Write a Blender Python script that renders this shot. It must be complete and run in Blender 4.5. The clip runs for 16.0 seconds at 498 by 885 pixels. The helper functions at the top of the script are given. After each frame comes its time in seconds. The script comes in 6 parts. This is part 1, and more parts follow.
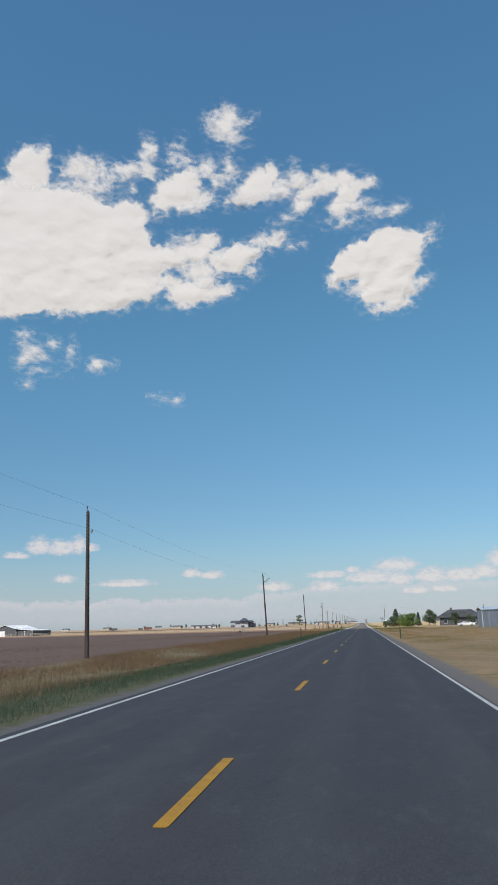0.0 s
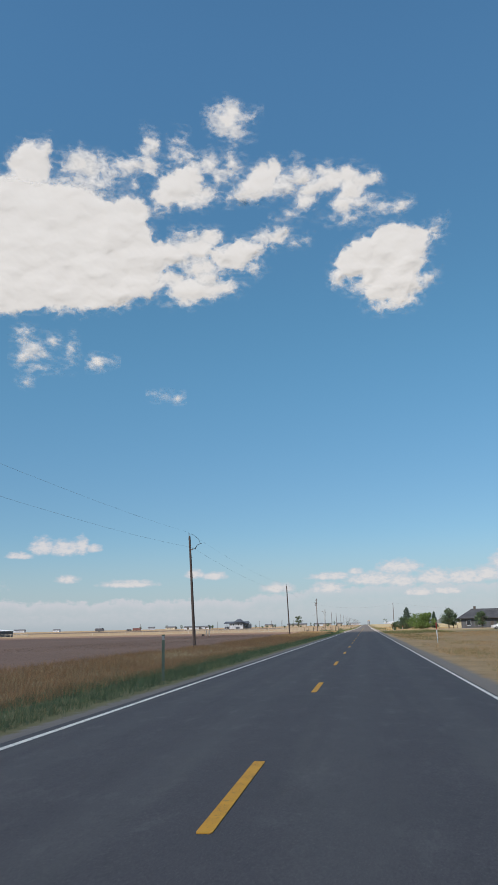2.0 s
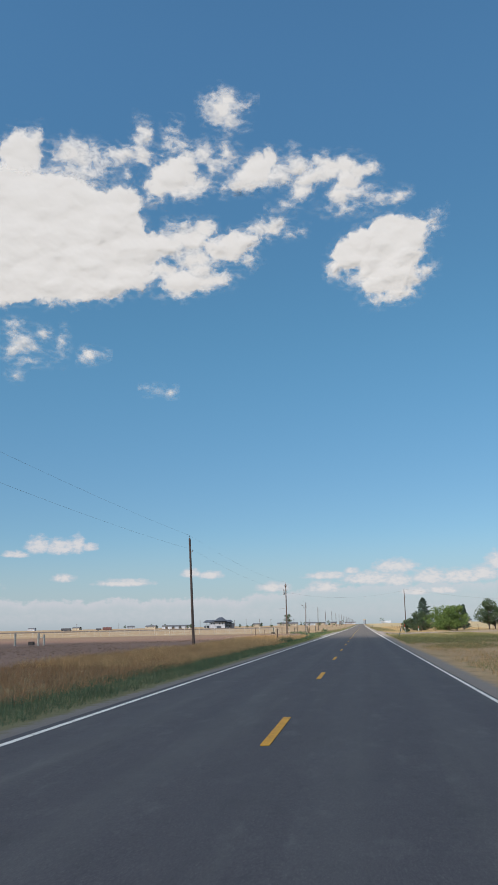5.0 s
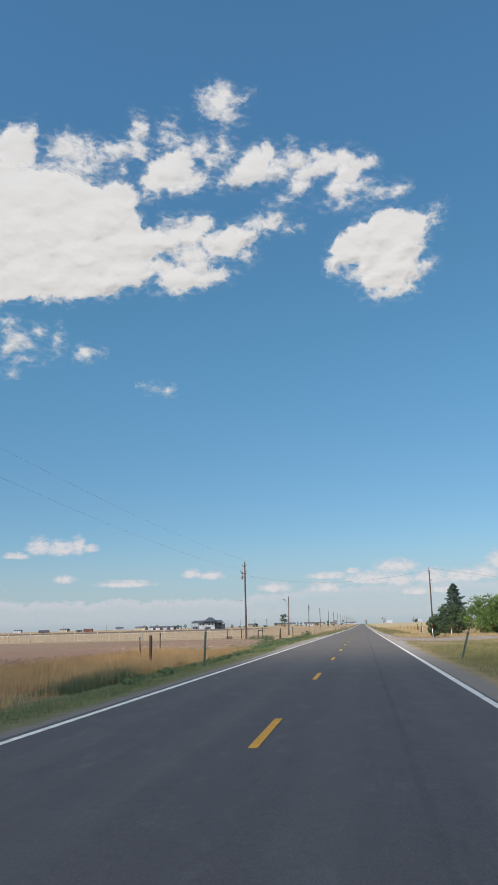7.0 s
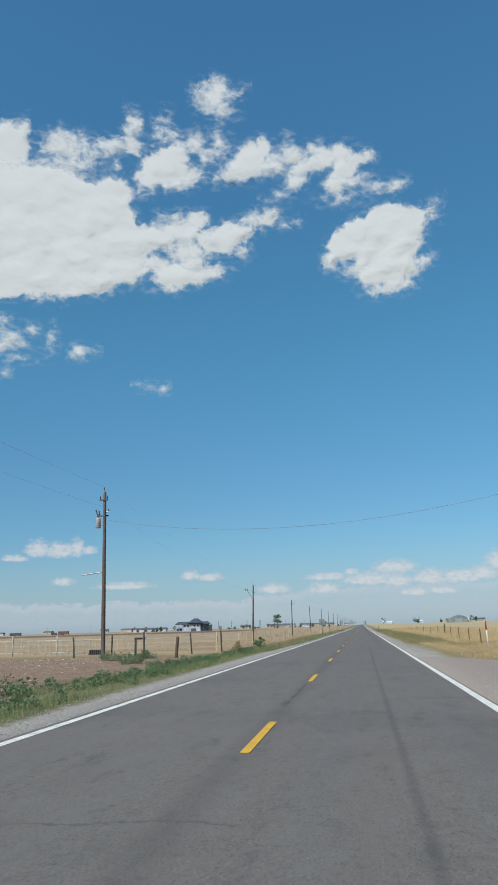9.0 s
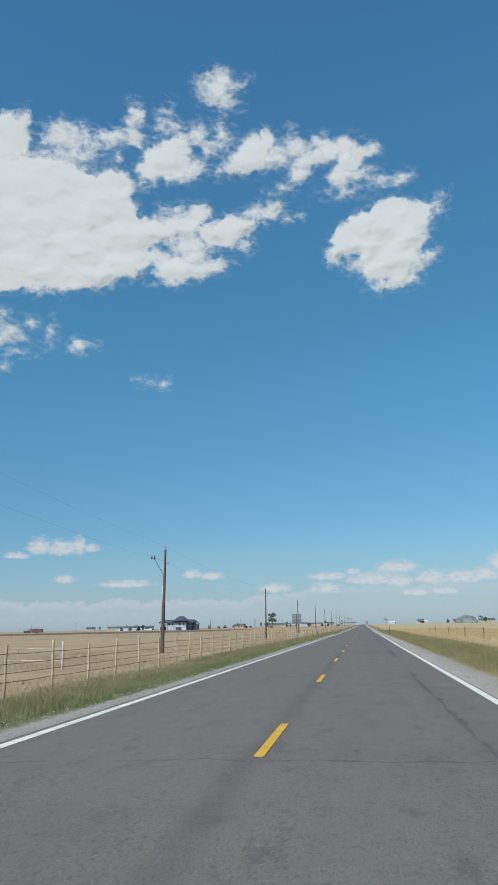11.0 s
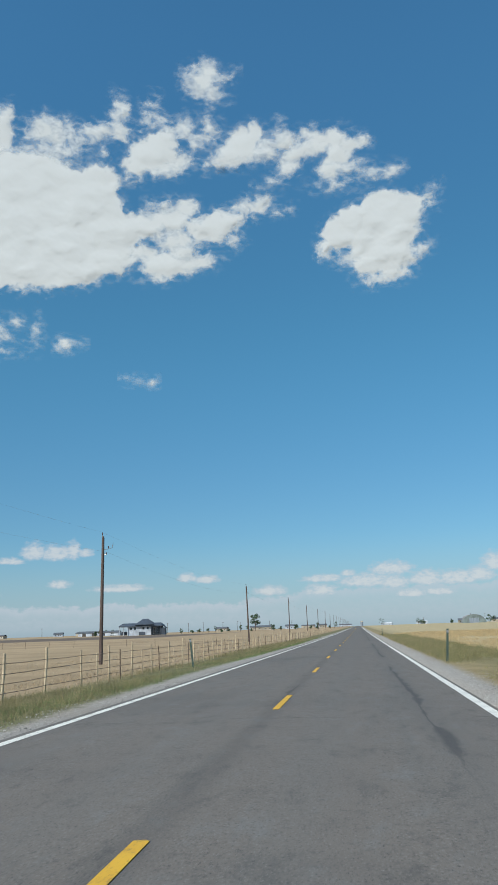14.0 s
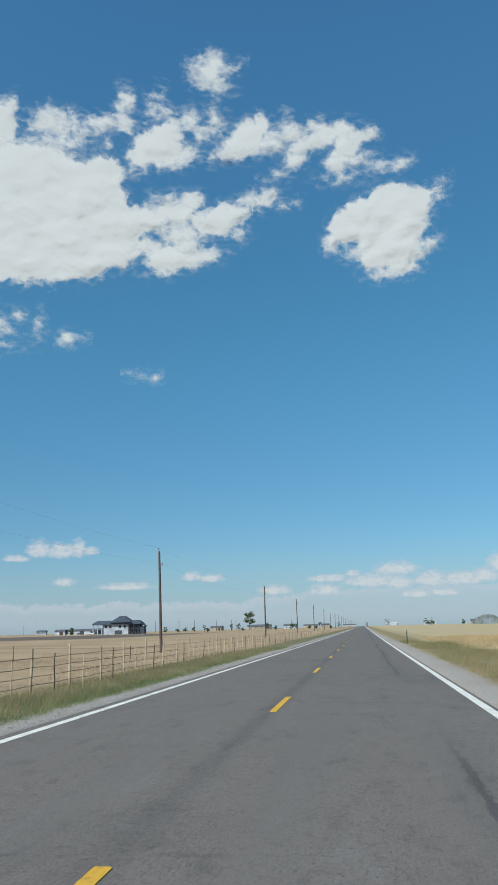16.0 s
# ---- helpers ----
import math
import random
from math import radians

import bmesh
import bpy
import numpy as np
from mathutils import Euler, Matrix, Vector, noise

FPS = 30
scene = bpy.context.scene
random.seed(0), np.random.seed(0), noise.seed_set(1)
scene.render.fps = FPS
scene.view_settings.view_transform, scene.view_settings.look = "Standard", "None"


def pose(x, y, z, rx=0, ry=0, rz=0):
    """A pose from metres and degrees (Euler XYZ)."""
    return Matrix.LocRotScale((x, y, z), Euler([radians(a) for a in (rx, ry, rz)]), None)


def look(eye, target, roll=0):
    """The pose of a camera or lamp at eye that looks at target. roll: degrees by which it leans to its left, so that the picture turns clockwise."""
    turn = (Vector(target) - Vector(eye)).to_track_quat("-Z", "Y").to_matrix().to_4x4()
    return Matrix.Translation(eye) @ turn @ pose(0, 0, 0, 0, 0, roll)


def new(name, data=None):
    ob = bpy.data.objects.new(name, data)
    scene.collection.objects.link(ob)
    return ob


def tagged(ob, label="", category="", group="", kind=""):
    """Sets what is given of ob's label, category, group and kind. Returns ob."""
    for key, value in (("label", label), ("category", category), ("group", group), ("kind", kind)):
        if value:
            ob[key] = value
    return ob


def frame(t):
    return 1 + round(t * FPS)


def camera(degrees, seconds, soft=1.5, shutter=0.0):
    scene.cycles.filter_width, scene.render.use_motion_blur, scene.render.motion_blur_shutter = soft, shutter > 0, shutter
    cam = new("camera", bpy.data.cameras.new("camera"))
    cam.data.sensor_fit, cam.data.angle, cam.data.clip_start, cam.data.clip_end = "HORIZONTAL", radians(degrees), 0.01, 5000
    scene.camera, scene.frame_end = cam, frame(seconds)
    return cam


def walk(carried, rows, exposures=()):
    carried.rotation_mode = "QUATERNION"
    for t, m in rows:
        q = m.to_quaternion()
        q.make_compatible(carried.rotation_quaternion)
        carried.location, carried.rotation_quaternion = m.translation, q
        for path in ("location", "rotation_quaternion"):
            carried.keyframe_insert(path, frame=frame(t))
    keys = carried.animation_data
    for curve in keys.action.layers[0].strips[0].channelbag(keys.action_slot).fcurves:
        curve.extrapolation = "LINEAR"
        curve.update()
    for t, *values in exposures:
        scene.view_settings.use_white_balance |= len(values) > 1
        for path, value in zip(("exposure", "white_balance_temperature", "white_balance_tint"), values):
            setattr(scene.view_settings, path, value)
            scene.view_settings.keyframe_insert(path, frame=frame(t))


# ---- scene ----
# camera: driven along the right-hand lane of a straight country road
cam = camera(34.97, 16.0, soft=1.6, shutter=0.03)
# seconds, across, along, tilt up, turn to the left, lean
PATH = [
    (0.00, 1.522, 0.00, 13.12, 7.68, -1.55), (0.50, 1.431, 15.09, 13.17, 7.73, -1.70),
    (1.00, 1.401, 30.30, 13.17, 7.87, -1.60), (1.50, 1.307, 45.63, 13.21, 7.93, -1.53),
    (2.00, 1.197, 61.09, 13.21, 7.92, -1.30), (2.50, 1.211, 76.66, 13.21, 7.86, -1.25),
    (3.00, 1.171, 92.29, 13.17, 7.75, -1.22), (3.50, 1.166, 107.93, 13.16, 7.72, -1.12),
    (4.00, 1.170, 123.52, 13.09, 7.66, -1.09), (5.00, 1.225, 154.50, 13.14, 7.66, -1.18),
    (5.75, 1.290, 177.40, 13.20, 7.67, -1.28), (6.50, 1.339, 200.31, 13.28, 7.69, -1.38),
    (7.00, 1.363, 215.60, 13.18, 7.68, -1.45), (7.50, 1.378, 230.89, 13.20, 7.64, -1.46),
    (8.00, 1.387, 246.18, 13.26, 7.53, -1.66), (8.50, 1.406, 261.49, 13.27, 7.47, -1.80),
    (9.00, 1.430, 276.81, 13.27, 7.55, -1.72), (9.80, 1.380, 301.30, 13.25, 7.62, -1.52),
    (10.60, 1.270, 325.85, 13.22, 7.71, -1.32), (11.50, 1.185, 353.45, 13.20, 7.74, -1.17),
    (12.00, 1.182, 368.75, 13.24, 7.60, -1.22), (12.50, 1.268, 384.05, 13.31, 7.45, -1.48),
    (13.00, 1.393, 399.34, 13.32, 7.37, -1.60), (13.50, 1.460, 414.65, 13.37, 7.28, -1.80),
    (14.00, 1.565, 429.98, 13.40, 7.26, -1.98), (14.50, 1.645, 445.35, 13.44, 7.32, -1.91),
    (15.00, 1.690, 460.75, 13.40, 7.46, -1.68), (15.50, 1.640, 476.19, 13.39, 7.56, -1.55),
    (16.00, 1.625, 491.66, 13.36, 7.68, -1.46)]
EYE = 1.40
walk(cam, [(t, pose(x, y, EYE, 90 + up, 0, left) @ pose(0, 0, 0, 0, 0, lean)) for t, x, y, up, left, lean in PATH],
     [(0.0, 0.03, 6850, 15), (7.2, 0.03, 6700, 14), (9.0, -0.10, 6200, 7), (16.0, -0.10, 6150, 5)])

# ---- light ----
SUN_EL, SUN_AZ = 43.0, 214.0      # degrees; azimuth clockwise from the road's direction
sun_from = Vector((math.sin(radians(SUN_AZ)) * math.cos(radians(SUN_EL)), math.cos(radians(SUN_AZ)) * math.cos(radians(SUN_EL)), math.sin(radians(SUN_EL))))
sun = new("sun", bpy.data.lights.new("sun", "SUN"))
sun.data.energy, sun.data.angle, sun.data.color = 4.8, radians(0.5), (1.0, 0.95, 0.87)
sun.matrix_world = look((0, 0, 60), Vector((0, 0, 60)) - sun_from)
SKY = 0.122
CLOUD_WRAP, CLOUD_TONE = 1.15, (0.455, 0.448, 0.436)

world = bpy.data.worlds.new("sky")
scene.world = world
world.use_nodes = True


class Nodes:
    """Short hand for building node trees."""

    def __init__(self, tree):
        self.t = tree
        tree.nodes.clear()

    def n(self, kind, ins=(), **props):
        node = self.t.nodes.new(kind)
        for k, v in props.items():
            if k == "operation":
                node.operation = v
            elif k == "data_type":
                node.data_type = v
            elif k == "blend_type":
                node.blend_type = v
            elif k == "noise_dimensions":
                node.noise_dimensions = v
            elif k == "sky_type":
                node.sky_type = v
            elif k == "interpolation_type":
                node.interpolation_type = v
            elif k == "attribute_name":
                node.attribute_name = v
        for k, v in (ins.items() if hasattr(ins, "items") else enumerate(ins)):
            self.put(node.inputs[k], v)
        return node

    def put(self, socket, v):
        if v is None:
            return
        if isinstance(v, bpy.types.NodeSocket):
            self.t.links.new(v, socket)
        elif isinstance(v, tuple) and len(v) == 3 and socket.type == "RGBA":
            socket.default_value = (*v, 1)
        else:
            socket.default_value = v

    def m(self, op, a, b=None, c=None):
        return self.n("ShaderNodeMath", (a, b, c), operation=op).outputs[0]

    def step(self, v, lo, hi, a=0.0, b=1.0):
        return self.n("ShaderNodeMapRange", (v, lo, hi, a, b), interpolation_type="SMOOTHSTEP").outputs[0]

    def noise(self, vec, scale, detail=4.0, rough=0.55, w=None):
        ins = {"Scale": scale, "Detail": detail, "Roughness": rough, "Vector": vec}
        return self.n("ShaderNodeTexNoise", ins).outputs["Fac"]

    def mix(self, f, a, b):
        node = self.n("ShaderNodeMix", {0: f, 6: a, 7: b}, data_type="RGBA")
        return node.outputs[2]

    def xyz(self, v):
        return self.n("ShaderNodeSeparateXYZ", (v,)).outputs

    def vec(self, x, y, z):
        return self.n("ShaderNodeCombineXYZ", (x, y, z)).outputs[0]


# sky with a hazy bank of far fair-weather clouds low over the horizon
w = Nodes(world.node_tree)
sky = w.n("ShaderNodeTexSky", sky_type="NISHITA")
sky.sun_disc = False
sky.sun_elevation, sky.sun_rotation = radians(SUN_EL), radians(SUN_AZ)
sky.altitude, sky.air_density, sky.dust_density, sky.ozone_density = 1500, 1.15, 0.7, 1.0
way = w.n("ShaderNodeTexCoord").outputs["Generated"]
dx, dy, dz = w.xyz(way)
az = w.m("MULTIPLY", w.m("ARCTAN2", dx, dy), 57.2958)
el = w.m("MULTIPLY", w.m("ARCSINE", dz), 57.2958)
flat = w.vec(w.m("MULTIPLY", az, 0.8), w.m("MULTIPLY", el, 1.35), 0.0)
puff = w.noise(flat, 2.3, 6.0, 0.6)
fine = w.noise(flat, 6.0, 5.0, 0.6)
lump = w.m("ADD", w.m("MULTIPLY", puff, 0.8), w.m("MULTIPLY", fine, 0.2))
field = None
# azimuth, elevation, half width, half height in degrees
LOW = ((-22.7, 5.7, 0.85, 0.75), (-21.1, 5.6, 1.2, 0.7), (-20.0, 5.75, 0.5, 0.8), (-19.2, 5.65, 0.6, 0.35), (-24.2, 5.15, 0.9, 0.3), (-20.9, 3.5, 0.75, 0.36), (-16.7, 3.15, 1.9, 0.34), (-12.0, 3.75, 0.7, 0.4),
       (-10.6, 3.6, 0.85, 0.38), (-6.1, 2.65, 1.2, 0.45), (-2.3, 3.4, 1.5, 0.34), (-0.5, 3.7, 0.55, 0.28))
LOW += ((2.5, 3.85, 1.5, 0.62), (0.7, 3.1, 1.9, 0.6), (2.6, 2.9, 1.1, 0.6), (-2.5, 2.55, 1.2, 0.55), (4.9, 3.05, 1.3, 0.7), (7.0, 3.0, 1.5, 0.65), (8.5, 3.2, 1.1, 0.65), (9.5, 3.95, 0.85, 0.8), (3.9, 2.15, 1.3, 0.38),
        (5.7, 2.2, 1.1, 0.34), (14.0, 3.0, 4.0, 1.0), (-30.0, 3.0, 4.0, 0.9))
for a, e, ra, re in LOW:
    q = w.m("ADD", w.m("POWER", w.m("DIVIDE", w.m("SUBTRACT", az, a), ra), 2.0), w.m("POWER", w.m("MAXIMUM", w.m("DIVIDE", w.m("SUBTRACT", el, e), re), w.m("DIVIDE", w.m("SUBTRACT", e, el), re * 0.55)), 2.0))
    one = w.m("SUBTRACT", 1.0, q)
    field = one if field is None else w.m("SMOOTH_MAX", field, one, 0.25)
body = w.m("ADD", w.m("MAXIMUM", field, -2.0), w.m("MULTIPLY", w.m("SUBTRACT", lump, 0.50), 3.6))
cover = w.m("MULTIPLY", w.step(body, -0.75, 0.95), 0.80)
crest = w.noise(w.vec(w.m("MULTIPLY", az, 0.5), 0.0, 3.0), 1.0, 4.0, 0.6)
top = w.m("ADD", w.step(az, -9.0, -2.0, 2.05, 2.75), w.m("ADD", w.m("MULTIPLY", w.m("SUBTRACT", crest, 0.5), 1.5), w.m("MULTIPLY", w.m("SUBTRACT", puff, 0.5), 0.9)))
under = w.m("SUBTRACT", top, el)
band = w.m("MULTIPLY", w.step(under, -0.12, 0.22), w.m("ADD", w.step(under, 0.12, 0.8, 0.76, 0.36), w.m("MULTIPLY", w.m("SUBTRACT", puff, 0.5), 0.55)))
cover = w.m("MAXIMUM", cover, w.m("MULTIPLY", band, w.step(az, -9.0, -2.0, 0.95, 0.75)))
cover = w.m("MULTIPLY", cover, w.step(el, 0.05, 0.9))
haze = w.step(el, 7.0, -1.0)
tint = w.n("ShaderNodeMix", {0: 1.0, 6: sky.outputs[0], 7: w.mix(w.step(el, 20.0, 42.0), w.mix(w.step(el, 2.0, 24.0), (0.432, 0.622, 0.748), (0.488, 0.930, 0.990)), (0.60, 1.13, 1.26))}, data_type="RGBA", blend_type="MULTIPLY").outputs[2]
glow = w.n("ShaderNodeBackground", (tint, SKY)).outputs[0]
mist = w.n("ShaderNodeBackground", ((0.50, 0.60, 0.735), 0.76)).outputs[0]
shade = w.mix(w.step(body, 0.0, 1.3), (0.80, 0.84, 0.92), (1.0, 0.99, 0.99))
far_cloud = w.n("ShaderNodeBackground", (shade, 0.72)).outputs[0]
low = w.n("ShaderNodeMixShader", (w.m("MULTIPLY", haze, 0.80), glow, mist)).outputs[0]
full = w.n("ShaderNodeMixShader", (cover, low, far_cloud)).outputs[0]
w.n("ShaderNodeOutputWorld", (full,))

# ---- materials ----


def material(name, a, b, scale, rough=0.8, bump=0.3, big=None, metal=0.0, grain=0.0, island=False, stretch=(1, 1, 1), spread=0.25, dist=0.002):
    """Two-scale varied surface: fine grain between colours a and b, broad stains, relief."""
    m = bpy.data.materials.new(name)
    m.use_nodes = True
    k = Nodes(m.node_tree)
    at = k.n("ShaderNodeMapping", {0: k.n("ShaderNodeTexCoord").outputs["Object"], 3: stretch}).outputs[0]
    n1 = k.noise(at, scale, 6.0, 0.65)
    n2 = k.noise(at, big or scale * 0.13, 3.0, 0.6)
    col = k.mix(k.step(n1, 0.3, 0.7), a, b)
    if island:
        r = k.n("ShaderNodeNewGeometry").outputs["Random Per Island"]
    else:
        r = k.n("ShaderNodeObjectInfo").outputs["Random"]
    val = k.m("ADD", k.step(n2, 0.3, 0.7, 1.0 - spread, 1.0 + spread), k.m("MULTIPLY", k.m("SUBTRACT", r, 0.5), spread))
    col = k.n("ShaderNodeHueSaturation", {"Color": col, "Value": val}).outputs[0]
    ins = {"Base Color": col, "Roughness": k.step(n1, 0.2, 0.8, rough - 0.08, min(1.0, rough + 0.08)), "Metallic": metal}
    if bump:
        ins["Normal"] = k.n("ShaderNodeBump", {"Strength": bump, "Distance": dist, "Height": n1}).outputs[0]
    p = k.n("ShaderNodeBsdfPrincipled", ins)
    k.n("ShaderNodeOutputMaterial", (p.outputs[0],))
    return m


def blades(name, a, b, c):
    """Grass: each blade its own tint between three colours, some light passing through."""
    m = bpy.data.materials.new(name)
    m.use_nodes = True
    k = Nodes(m.node_tree)
    r = k.n("ShaderNodeNewGeometry").outputs["Random Per Island"]
    at = k.n("ShaderNodeTexCoord").outputs["Object"]
    patch = k.noise(at, 0.35, 4.0, 0.6)
    tuft_ = k.noise(at, 1.7, 3.0, 0.6)
    f = k.m("ADD", k.m("MULTIPLY", r, 0.55), k.m("MULTIPLY", k.step(patch, 0.3, 0.7), 0.45))
    col = k.mix(k.step(f, 0.0, 0.5), a, b)
    col = k.mix(k.step(f, 0.5, 1.0), col, c)
    odd = k.m("FRACT", k.m("MULTIPLY", r, 37.0))
    val = k.m("MULTIPLY", k.m("ADD", 0.72, k.m("MULTIPLY", odd, 0.5)), k.step(tuft_, 0.32, 0.66, 0.72, 1.22))
    col = k.n("ShaderNodeHueSaturation", {"Color": col, "Value": val}).outputs[0]
    p = k.n("ShaderNodeBsdfPrincipled", {"Base Color": col, "Roughness": 0.75})
    tr = k.n("ShaderNodeBsdfTranslucent", (col,))
    mix = k.n("ShaderNodeMixShader", (0.3, p.outputs[0], tr.outputs[0]))
    k.n("ShaderNodeOutputMaterial", (mix.outputs[0],))
    return m


def ground_material():
    m = bpy.data.materials.new("farmland")
    m.use_nodes = True
    k = Nodes(m.node_tree)
    at = k.n("ShaderNodeTexCoord").outputs["Object"]
    x0, y0, _ = k.xyz(at)
    n_big = k.noise(at, 0.02, 4.0, 0.6)
    n_mid = k.noise(at, 0.25, 5.0, 0.6)
    n_fine = k.noise(at, 3.0, 6.0, 0.7)
    n_grit = k.noise(at, 18.0, 5.0, 0.7)
    x = k.m("ADD", x0, k.m("MULTIPLY", k.m("SUBTRACT", n_mid, 0.5), 3.0))
    y = k.m("ADD", y0, k.m("MULTIPLY", k.m("SUBTRACT", n_mid, 0.5), 8.0))
    dry = k.mix(k.step(n_mid, 0.3, 0.7), (0.40, 0.30, 0.16), (0.27, 0.20, 0.10))
    dry = k.mix(k.m("MULTIPLY", k.step(n_big, 0.5, 0.72), 0.6), dry, (0.20, 0.18, 0.08))
    dry = k.mix(k.m("MULTIPLY", k.step(n_fine, 0.35, 0.75), 0.45), dry, (0.17, 0.125, 0.065))
    pasture = k.mix(k.step(k.noise(k.n("ShaderNodeMapping", {0: at, 3: (0.6, 1, 1)}).outputs[0], 0.09, 5.0, 0.6), 0.35, 0.65), (0.44, 0.315, 0.19), (0.33, 0.235, 0.14))
    pasture = k.mix(k.m("MULTIPLY", k.step(n_fine, 0.35, 0.75), 0.4), pasture, (0.26, 0.19, 0.11))
    wheat = k.mix(k.step(n_mid, 0.3, 0.7), (0.52, 0.41, 0.24), (0.41, 0.32, 0.18))
    wheat = k.mix(k.m("MULTIPLY", k.step(n_fine, 0.35, 0.75), 0.4), wheat, (0.31, 0.235, 0.13))
    soil = k.mix(k.step(n_fine, 0.3, 0.7), (0.285, 0.175, 0.125), (0.185, 0.115, 0.084))
    soil = k.mix(k.m("MULTIPLY", k.step(n_big, 0.4, 0.65), 0.5), soil, (0.30, 0.185, 0.135))
    soil = k.mix(k.m("MULTIPLY", k.step(n_mid, 0.55, 0.8), 0.4), soil, (0.29, 0.20, 0.135))
    green = k.mix(k.step(n_fine, 0.3, 0.7), (0.085, 0.105, 0.05), (0.165, 0.155, 0.08))
    gravel = k.mix(k.step(n_grit, 0.3, 0.7), (0.46, 0.41, 0.355), (0.24, 0.21, 0.185))
    gravel = k.mix(k.m("MULTIPLY", k.step(n_mid, 0.45, 0.7), 0.35), gravel, (0.30, 0.245, 0.19))
    golden = k.mix(k.step(n_mid, 0.3, 0.7), (0.52, 0.34, 0.18), (0.41, 0.265, 0.135))
    golden = k.mix(k.m("MULTIPLY", k.step(n_fine, 0.35, 0.75), 0.45), golden, (0.25, 0.17, 0.09))
    clump = k.noise(at, 0.55, 5.0, 0.65)
    golden = k.mix(k.m("MULTIPLY", k.step(clump, 0.52, 0.70), 0.75), golden, (0.26, 0.18, 0.095))
    golden = k.mix(k.m("MULTIPLY", k.m("MULTIPLY", k.step(clump, 0.46, 0.30), k.step(x0, 9.0, 6.0)), 0.8), golden, (0.19, 0.18, 0.075))
    col = k.mix(k.m("MULTIPLY", k.step(x, 3.0, 4.0), k.step(y, 245, 220)), dry, golden)
    # pasture behind the left fence, wheat behind the right-hand verge
    col = k.mix(k.m("MULTIPLY", k.step(x, -7.0, -9.0), k.step(y, 330, 338)), col, pasture)
    col = k.mix(k.m("MULTIPLY", k.step(x, 7.5, 9.0), k.step(y, 345, 360)), col, wheat)
    # ploughed field on the left as far as the pen
    plough = k.m("MULTIPLY", k.m("MULTIPLY", k.step(x, -12.5, -15.0), k.step(x, -320, -300)), k.step(y, 331, 327))
    near_pen = k.m("MULTIPLY", k.m("MULTIPLY", k.step(x, -7.0, -8.5), k.step(y, 272, 290)), k.step(y, 331, 327))
    col = k.mix(k.m("MAXIMUM", plough, near_pen), col, soil)
    col = k.mix(k.m("MULTIPLY", near_pen, 0.6), col, k.mix(k.step(n_fine, 0.35, 0.65), (0.33, 0.235, 0.15), (0.17, 0.115, 0.08)))
    # dark fallow strip in front of the big house
    col = k.mix(k.m("MULTIPLY", k.m("MULTIPLY", k.step(x, -60, -75), k.step(y, 690, 705)), k.step(y, 910, 890)), col, (0.15, 0.115, 0.09))
    # greener verge and shoulder
    gl = k.m("MULTIPLY", k.step(x, -9.5, -7.0), k.step(x, -3.0, -4.4))
    gr = k.m("MULTIPLY", k.step(n_big, 0.32, 0.48), k.m("MULTIPLY", k.m("MULTIPLY", k.step(x, 5.0, 6.4), k.step(x, 13.0, 9.0)), k.step(y, 225, 250)))
    col = k.mix(k.m("MULTIPLY", gl, 0.75), col, green)
    col = k.mix(k.m("MULTIPLY", gr, 0.25), col, green)
    lawn = k.m("MULTIPLY", k.m("MULTIPLY", k.step(x, 21, 28), k.step(y, 110, 150)), k.step(y, 300, 285))
    col = k.mix(k.m("MULTIPLY", lawn, 0.25), col, green)
    xs = k.m("ADD", x0, k.m("MULTIPLY", k.m("SUBTRACT", n_fine, 0.5), 0.9))
    sh_l = k.m("MULTIPLY", k.step(xs, k.m("ADD", k.step(y0, 255, 300, -4.45, -5.3), k.m("MULTIPLY", k.step(y0, 330, 350), k.step(y0, 455, 425, 0.1, 0.5))), k.m("ADD", k.step(y0, 255, 300, -4.1, -4.7), k.step(y0, 330, 350, 0.0, 0.25))), k.step(x0, 0.0, -1.0))
    sh_r = k.m("MULTIPLY", k.step(xs, k.m("SUBTRACT", k.step(y0, 275, 292, 4.7, 5.6), k.step(y0, 325, 350, 0.0, 0.4)), k.m("SUBTRACT", k.step(y0, 275, 292, 4.2, 4.8), k.step(y0, 325, 350, 0.0, 0.25))), k.step(x0, 0.0, 1.0))
    drive_w = k.m("ADD", 6.5, k.m("MULTIPLY", k.step(x0, 11.0, 4.0), 7.0))
    drive = k.m("MULTIPLY", k.step(k.m("SUBTRACT", k.m("ABSOLUTE", k.m("SUBTRACT", y, 302.0)), drive_w), 1.0, -1.0), k.m("MULTIPLY", k.step(x0, 2.0, 3.0), k.step(x0, 60.0, 50.0)))
    col = k.mix(drive, col, k.mix(k.step(n_grit, 0.3, 0.7), (0.40, 0.315, 0.26), (0.24, 0.185, 0.15)))
    col = k.mix(k.m("MULTIPLY", k.m("MAXIMUM", sh_l, sh_r), k.m("SUBTRACT", 1.0, k.m("MULTIPLY", drive, 0.75))), col, k.mix(k.step(y0, 240, 285), (0.23, 0.20, 0.175), gravel))
    h = k.m("ADD", k.m("MULTIPLY", n_fine, 1.0), k.m("MULTIPLY", n_grit, 0.25))
    bump = k.n("ShaderNodeBump", {"Strength": 0.9, "Distance": 0.06, "Height": h}).outputs[0]
    p = k.n("ShaderNodeBsdfPrincipled", {"Base Color": col, "Roughness": 0.95, "Normal": bump})
    p.inputs["Specular IOR Level"].default_value = 0.15
    k.n("ShaderNodeOutputMaterial", (p.outputs[0],))
    return m


